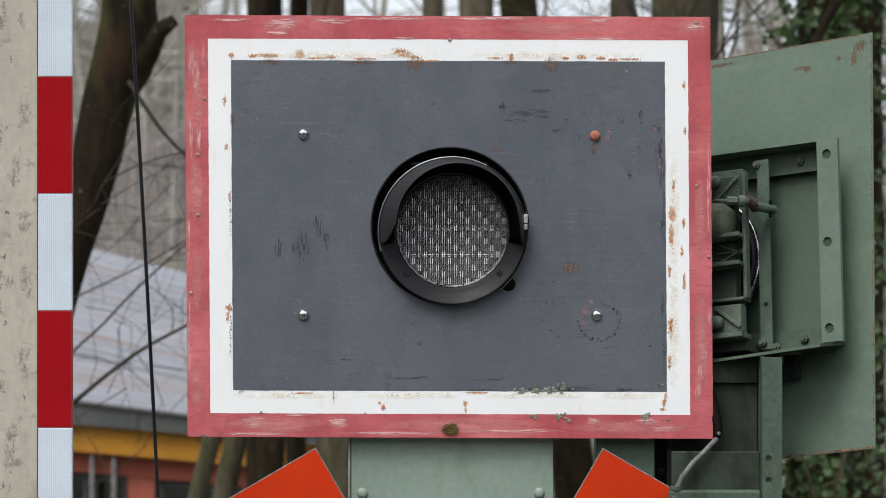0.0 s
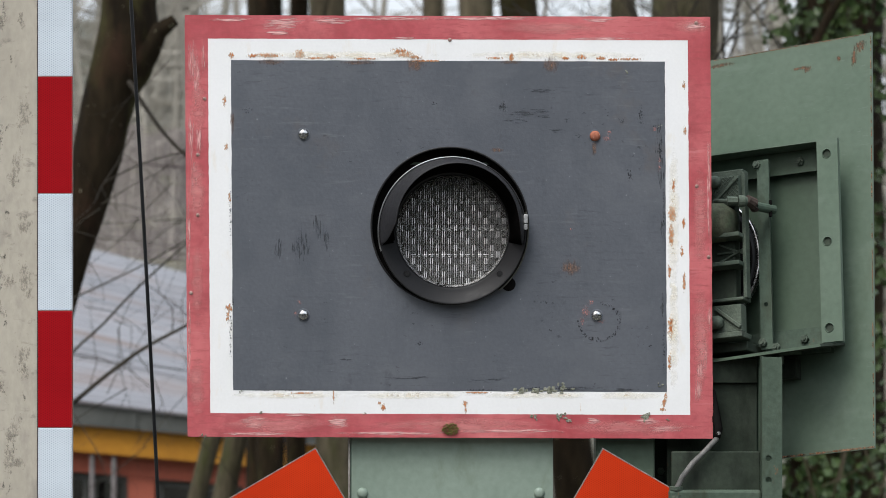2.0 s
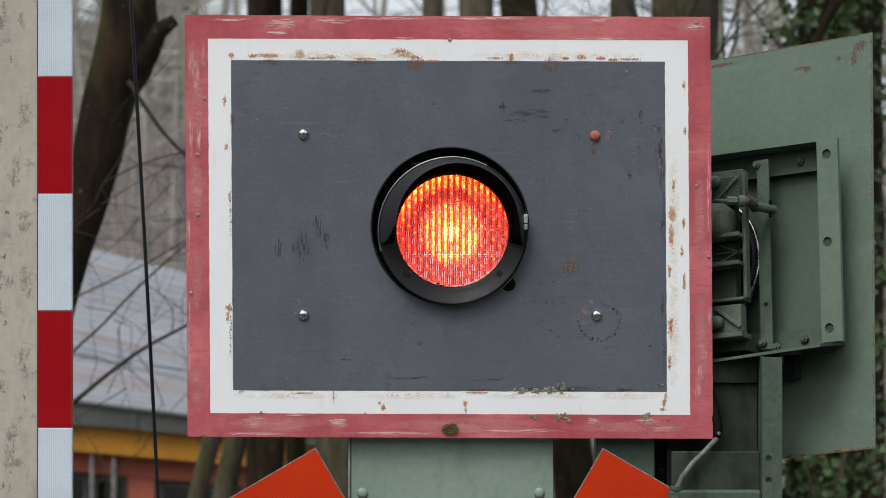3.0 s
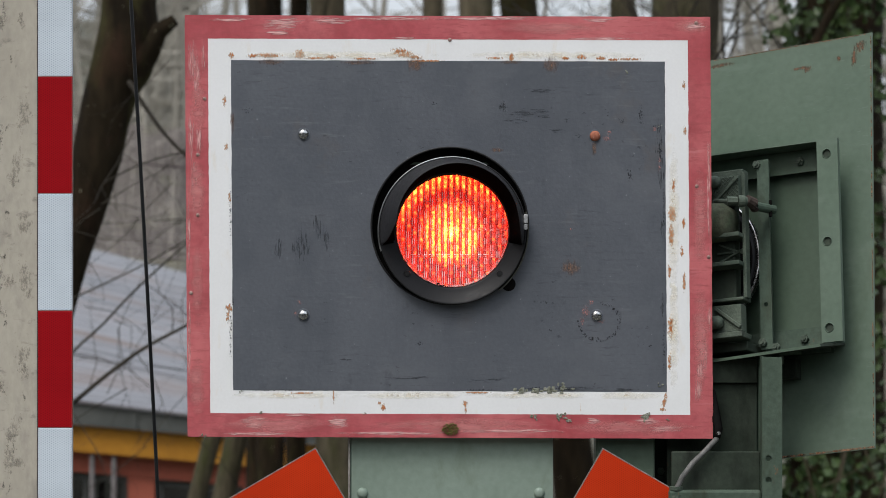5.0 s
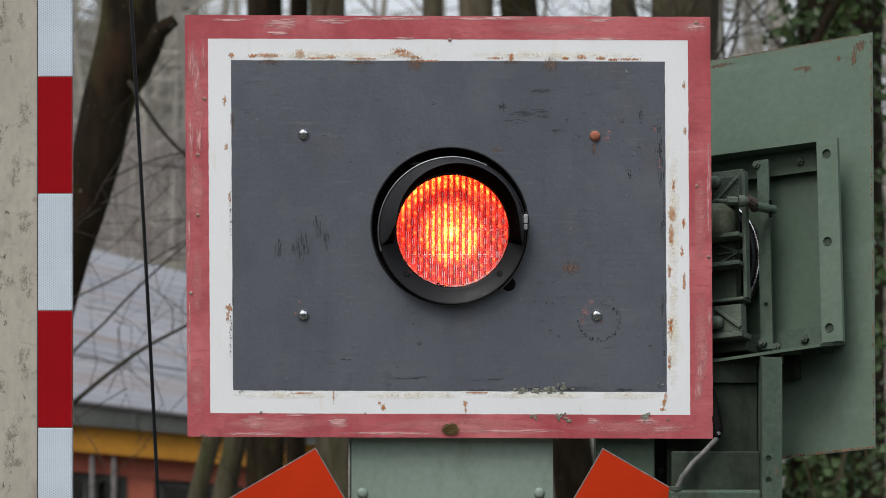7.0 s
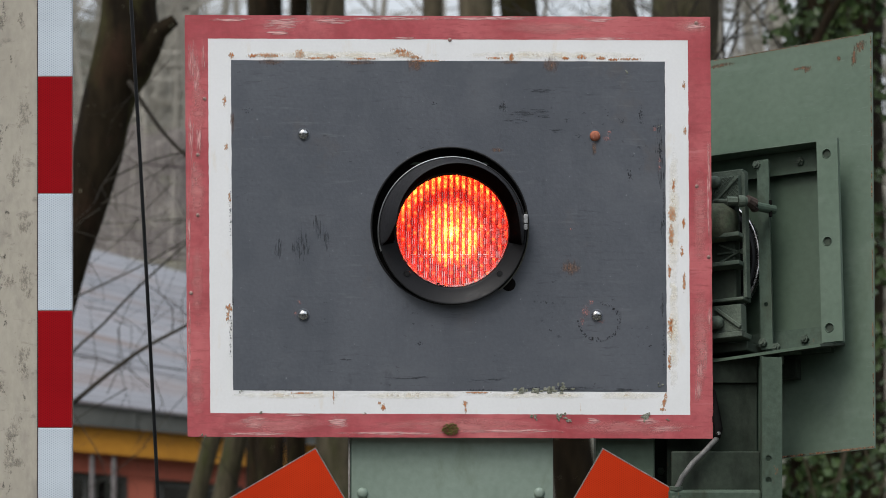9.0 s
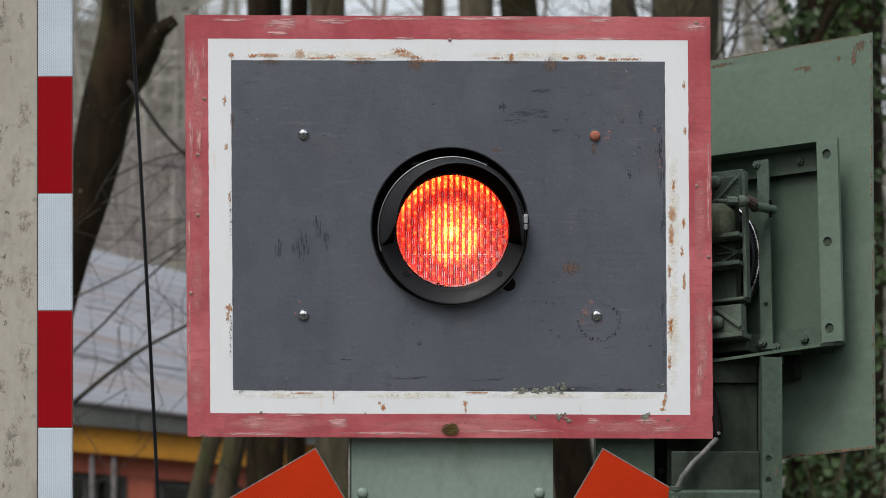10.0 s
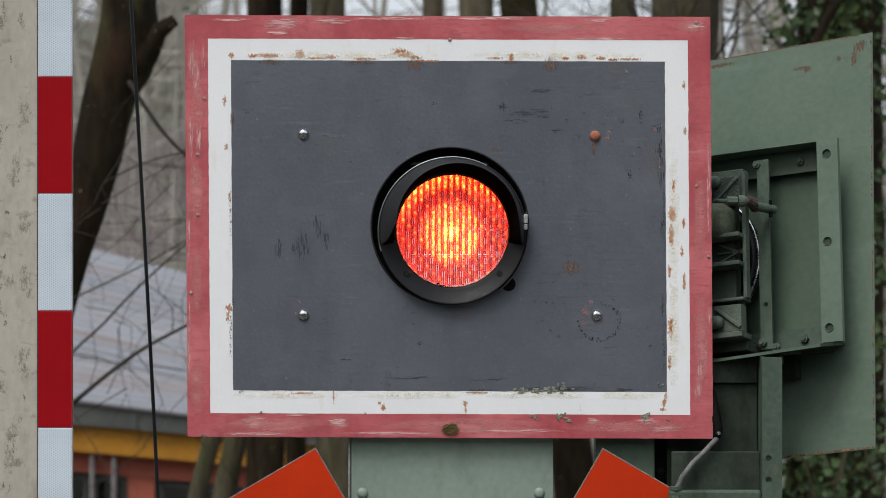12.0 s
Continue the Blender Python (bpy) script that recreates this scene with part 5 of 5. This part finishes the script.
def make_leaning_tree():
    rnd = random.Random(21)
    t = thing("leaning_tree", "dark wet leaning tree trunk with bare branches", "tree", pose(0, 0, 0))
    tr = trunk_mesh([(-2.0, 7, -1.3), (-1.66, 7, 1.5), (-1.53, 7, 1.967), (-1.487, 7, 2.084), (-1.442, 7, 2.235), (-1.404, 7, 2.386), (-1.359, 7, 2.568), (-1.3095, 7, 2.759), (-1.272, 7, 2.867), (-1.247, 7, 2.98), (-1.250, 7, 3.092), (-1.22, 7, 3.6), (-1.0, 7.2, 5.5), (-0.9, 7.3, 9.0)],
                    [0.16, 0.105, 0.090, 0.088, 0.093, 0.096, 0.100, 0.107, 0.118, 0.118, 0.104, 0.10, 0.08, 0.03], rnd)
    part("trunk", tr, BARK_DARK, t, "", True)
    part("fork", trunk_mesh([(-1.315, 7.0, 2.62), (-1.235, 6.98, 2.84), (-1.170, 6.96, 2.93), (-1.118, 6.94, 2.968), (-1.062, 6.93, 3.008)], [0.050, 0.088, 0.072, 0.036, 0.024], rnd, 12, 3), BARK_DARK, t, "", True)
    for row, r in (([(-1.60, 6.6, 1.36), (-1.34, 6.6, 1.58), (-1.19, 6.6, 1.70), (-1.02, 6.6, 1.79), (-0.7, 6.6, 1.95)], 0.0105),
                   ([(-1.60, 6.7, 1.55), (-1.30, 6.7, 1.83), (-1.17, 6.7, 1.97), (-1.02, 6.7, 2.10), (-0.8, 6.7, 2.3)], 0.006),
                   ([(-1.55, 6.8, 1.86), (-1.31, 6.8, 1.97), (-1.11, 6.8, 2.07), (-0.9, 6.8, 2.2)], 0.004),
                   ([(-1.24, 6.9, 2.76), (-1.20, 6.85, 2.70), (-1.11, 6.8, 2.57), (-1.02, 6.8, 2.47), (-0.7, 6.8, 2.2)], 0.011),
                   ([(-1.34, 6.9, 2.36), (-1.20, 6.9, 2.44), (-1.02, 6.9, 2.49), (-0.8, 6.9, 2.5)], 0.0035)):
        pts = [Vector(p) for p in row]
        part("branch", trunk_mesh(pts, [r * (1 - 0.12 * i) for i in range(len(pts))], rnd, 7, 3), TWIG_DARK, t, "", True)
    segs = []
    for _ in range(40):
        p = (rnd.uniform(-1.6, -0.95), 6.6 + rnd.uniform(-0.3, 3.0), rnd.uniform(1.2, 2.9))
        grow(rnd, p, (rnd.gauss(0, 1), rnd.gauss(0, 0.3), rnd.gauss(0.1, 0.7)), rnd.uniform(0.3, 0.9), 0.0022, 1, segs, 0.0, 0.3)
    for z in (4.0, 4.8, 5.6, 6.6, 7.5):
        for _ in range(3):
            grow(rnd, (-1.1, 7.1, z), (rnd.gauss(0, 1), rnd.gauss(0, 1), 0.6), 2.2, 0.03, 2, segs)
    tw = twig_mesh("twig_spray", segs, TWIG_DARK, t)
    tw["kind"] = "stuff"


make_leaning_tree()


def make_tree(x, y, dx, r, mat_, seed, height=11.0, ivy=0):
    rnd = random.Random(seed)
    z0 = ground_height(x, y) - 0.2
    t = thing("bare_tree", "bare winter tree with ivy-clad trunk" if ivy else "bare winter tree with mossy trunk", "tree", pose(x, y, z0), group="trees behind the signals")
    rise = EYE - z0
    pts = [(-dx * rise, 0, 0), (-dx * rise * 0.5, 0.02, rise * 0.5), (0, 0, rise), (dx * 1.2 + rnd.gauss(0, 0.02), 0, rise + 1.2), (dx * 3, 0.1, rise + 3), (dx * 5 + rnd.gauss(0, 0.3), 0.2, height * 0.8), (dx * 6, 0.3, height)]
    part("trunk", trunk_mesh(pts, [r * 1.45, r * 1.1, r, r * 0.97, r * 0.8, r * 0.45, 0.02], rnd), mat_, t, "", True)
    segs = []
    for _ in range(9):
        z = rnd.uniform(rise + 1.6, height * 0.92)
        a = rnd.uniform(0, 6.28)
        grow(rnd, (dx * (z - rise), 0.1, z), (math.cos(a), math.sin(a), rnd.uniform(0.3, 0.9)), rnd.uniform(1.5, 3.0), r * 0.28, 2, segs)
    tw = twig_mesh("crown", segs, TWIG, t, 4, "bare twiggy crown")
    tw["kind"] = "stuff"
    if ivy:
        cs = []
        for _ in range(ivy):
            a = rnd.uniform(math.pi, 2 * math.pi)
            z = rnd.uniform(0.2, rise + 2.0)
            q = r * rnd.uniform(1.0, 1.15 + 1.6 * abs(noise.noise((z * 1.5, a * 2, seed))))
            cs.append(((q * 1.3 * math.cos(a) - dx * (rise - z), q * math.sin(a), z), a))
        leaf_heap("ivy", cs, 0.050, IVY, t, rnd, "dark green ivy leaves")


TREES = ((-1.02, 12.5, -0.02, 0.066, BARK_DARK, 1, 0), (-0.67, 13.0, -0.035, 0.112, BARK, 2, 0), (-0.075, 12.0, 0.01, 0.058, BARK, 3, 0), (0.165, 11.0, 0.01, 0.092, BARK, 4, 0),
         (0.672, 14.5, -0.1135, 0.132, BARK_DARK, 5, 0), (1.08, 13.5, 0.0, 0.080, BARK, 6, 0), (1.30, 11.5, 0.015, 0.185, BARK, 7, 0), (-1.08, 13.5, 0.0, 0.112, BARK_DARK, 8, 0),
         (1.80, 9.5, 0.02, 0.12, BARK_DARK, 9, 2600), (2.47, 10.5, -0.01, 0.17, BARK, 10, 700), (2.75, 15.5, 0.01, 0.2, BARK_DARK, 11, 900),
         (-1.05, 12.7, 0.26, 0.048, BARK, 12, 0), (-0.975, 13.1, 0.22, 0.064, BARK, 13, 0), (-0.92, 14.2, 0.0, 0.062, BARK_DARK, 14, 0))
for row in TREES:
    make_tree(*row[:6], ivy=row[6])


def make_ivy_bush():
    rnd = random.Random(77)
    b = thing("ivy_bush", "tangle of dark ivy on brown stems behind the signal", "bush", pose(1.95, 9.0, ground_height(1.95, 9.0)))
    segs, cs = [], []
    for _ in range(16):
        grow(rnd, (rnd.uniform(-0.5, 0.5), rnd.uniform(-0.2, 0.2), 0), (rnd.gauss(0, 0.25), rnd.gauss(0, 0.2), 1), rnd.uniform(2.4, 3.3), 0.022, 1, segs)
    for a, q, _r, _s in segs:
        for _ in range(5):
            if rnd.random() < 0.75:
                c = a.lerp(q, rnd.random()) + Vector((rnd.gauss(0, 0.05), rnd.gauss(0, 0.05), rnd.gauss(0, 0.05)))
                cs.append((tuple(c), 0))
    twig_mesh("stem", segs, BARK, b, 5)["kind"] = "stuff"
    leaf_heap("leaves", cs, 0.040, IVY, b, rnd, "dark green ivy leaves")


make_ivy_bush()


def make_side_branches():
    """Bare boughs that reach across behind the turned signal."""
    rnd = random.Random(91)
    b = thing("leafless_bush", "bare dark boughs and twigs beside the ivy tree", "bush", pose(1.62, 9.2, ground_height(1.62, 9.2)))
    z0 = ground_height(1.62, 9.2)
    part("bough", trunk_mesh([(-0.15, 0, 0), (-0.10, 0, 2.2 - z0), (0.08, 0, 3.02 - z0), (0.24, 0, 3.27 - z0), (0.5, 0, 3.8 - z0)], [0.05, 0.034, 0.024, 0.022, 0.012], rnd, 10, 4), BARK_DARK, b, "", True)
    segs = []
    for _ in range(34):
        grow(rnd, (rnd.uniform(-0.7, 0.1), rnd.uniform(-0.2, 2.5), rnd.uniform(2.2, 3.0) - z0), (rnd.gauss(0, 0.8), rnd.gauss(0, 0.4), 0.8), rnd.uniform(0.7, 1.5), 0.007, 2, segs)
    twig_mesh("twig_spray", segs, TWIG_DARK, b)["kind"] = "stuff"


make_side_branches()


def make_sky_block():
    """Unseen ragged dark belt, added behind and beside the road to block low sky."""
    bm = bmesh.new()
    cols = []
    for i in range(121):
        a = radians(158 + 224 * i / 120)
        x, y = 26 * math.cos(a), -6 + 26 * math.sin(a)
        top = 11 + 2.5 * noise.noise((i * 0.21, 3.1, 0)) + 1.5 * noise.noise((i * 0.9, 7.7, 0))
        col = []
        for k in range(9):
            f = k / 8
            d = 1 + 0.05 * noise.noise((i * 0.5, k * 0.8, 1.0)) + 0.03 * math.sin(k * 2.2 + i)
            col.append(bm.verts.new((x * d, -6 + (y + 6) * d, -0.4 + (top + 0.4) * f)))
        col.append(bm.verts.new((x * 1.15, -6 + (y + 6) * 1.15, top * 0.8)))
        col.append(bm.verts.new((x * 1.18, -6 + (y + 6) * 1.18, -0.4)))
        cols.append(col)
    for p, q in zip(cols, cols[1:]):
        for k in range(10):
            bm.faces.new((p[k], q[k], q[k + 1], p[k + 1]))
    tagged(part("sky_block", bm, BLOCK_DARK, None, "", True), "unseen dark belt added round the road to block low sky light", "woods", kind="stuff")


make_sky_block()


def make_far_woods():
    rnd = random.Random(5)
    segs = []
    for k in range(124):
        y = rnd.uniform(30, 62)
        x = rnd.uniform(-0.24, 0.24) * (y + 5.6) if k < 60 else rnd.uniform(0.07, 0.16) * (y + 5.6) if k < 78 else rnd.uniform(-0.105, -0.078) * (y + 5.6)
        z = ground_height(x, y) - 0.3
        r = rnd.uniform(0.05, 0.16)
        top = rnd.uniform(8, 13)
        p = Vector((x, y, z))
        for i in range(8):
            q = p + Vector((rnd.gauss(0, 0.12), 0, top / 8))
            segs.append((p, q, r * (1 - i / 9), r * (1 - (i + 1) / 9)))
            for _k in range(3):
                grow(rnd, q, (rnd.gauss(0, 1), rnd.gauss(0, 0.6), rnd.uniform(0.0, 1.0)), rnd.uniform(0.9, 2.6), 0.022, 1, segs)
            p = q
    tagged(twig_mesh("far_woods", segs, FAR_HAZE_TWIG, None, 3), "leafless woods on the slope behind the house, greyed for haze", "woods", kind="stuff")


make_far_woods()


# ---- what moves: the added shutter drops once, then added filters pass to and fro ----
def brightness(t):
    """The lamp's light at t seconds, 1 when it is fully lit."""
    shape = ((-0.34, 1.0), (-0.28, 0.66), (-0.19, 0.32), (-0.09, 0.075), (0.02, 0.020), (0.12, 0.31), (0.22, 0.72), (0.32, 1.0))
    u = min((t - d for d in DARK), key=abs)
    if t < 2.485:
        return 0.02
    for (a, p), (b, q) in zip(shape, shape[1:]):
        if a <= u <= b:
            return p + (q - p) * (u - a) / (b - a)
    return 1.0


def motions():
    left, right = [], []
    for i in range(121):
        t = i / 10
        d = min(0.3, -math.log(brightness(t)) / (2 * DENSITY))
        left.append((t, pose(LX - 0.103 - d, 0.033, LZ)))
        right.append((t, pose(LX + 0.103 + d, 0.038, LZ, 0, 0, 180)))
    walk(WEDGE_LEFT, left)
    walk(WEDGE_RIGHT, right)
    up, down = pose(LX, 0.044, LZ), pose(LX, 0.044, LZ - 0.217)
    walk(SHUTTER, [(0.0, up), (2.4, up), (2.4667, down), (12.0, down)])


motions()
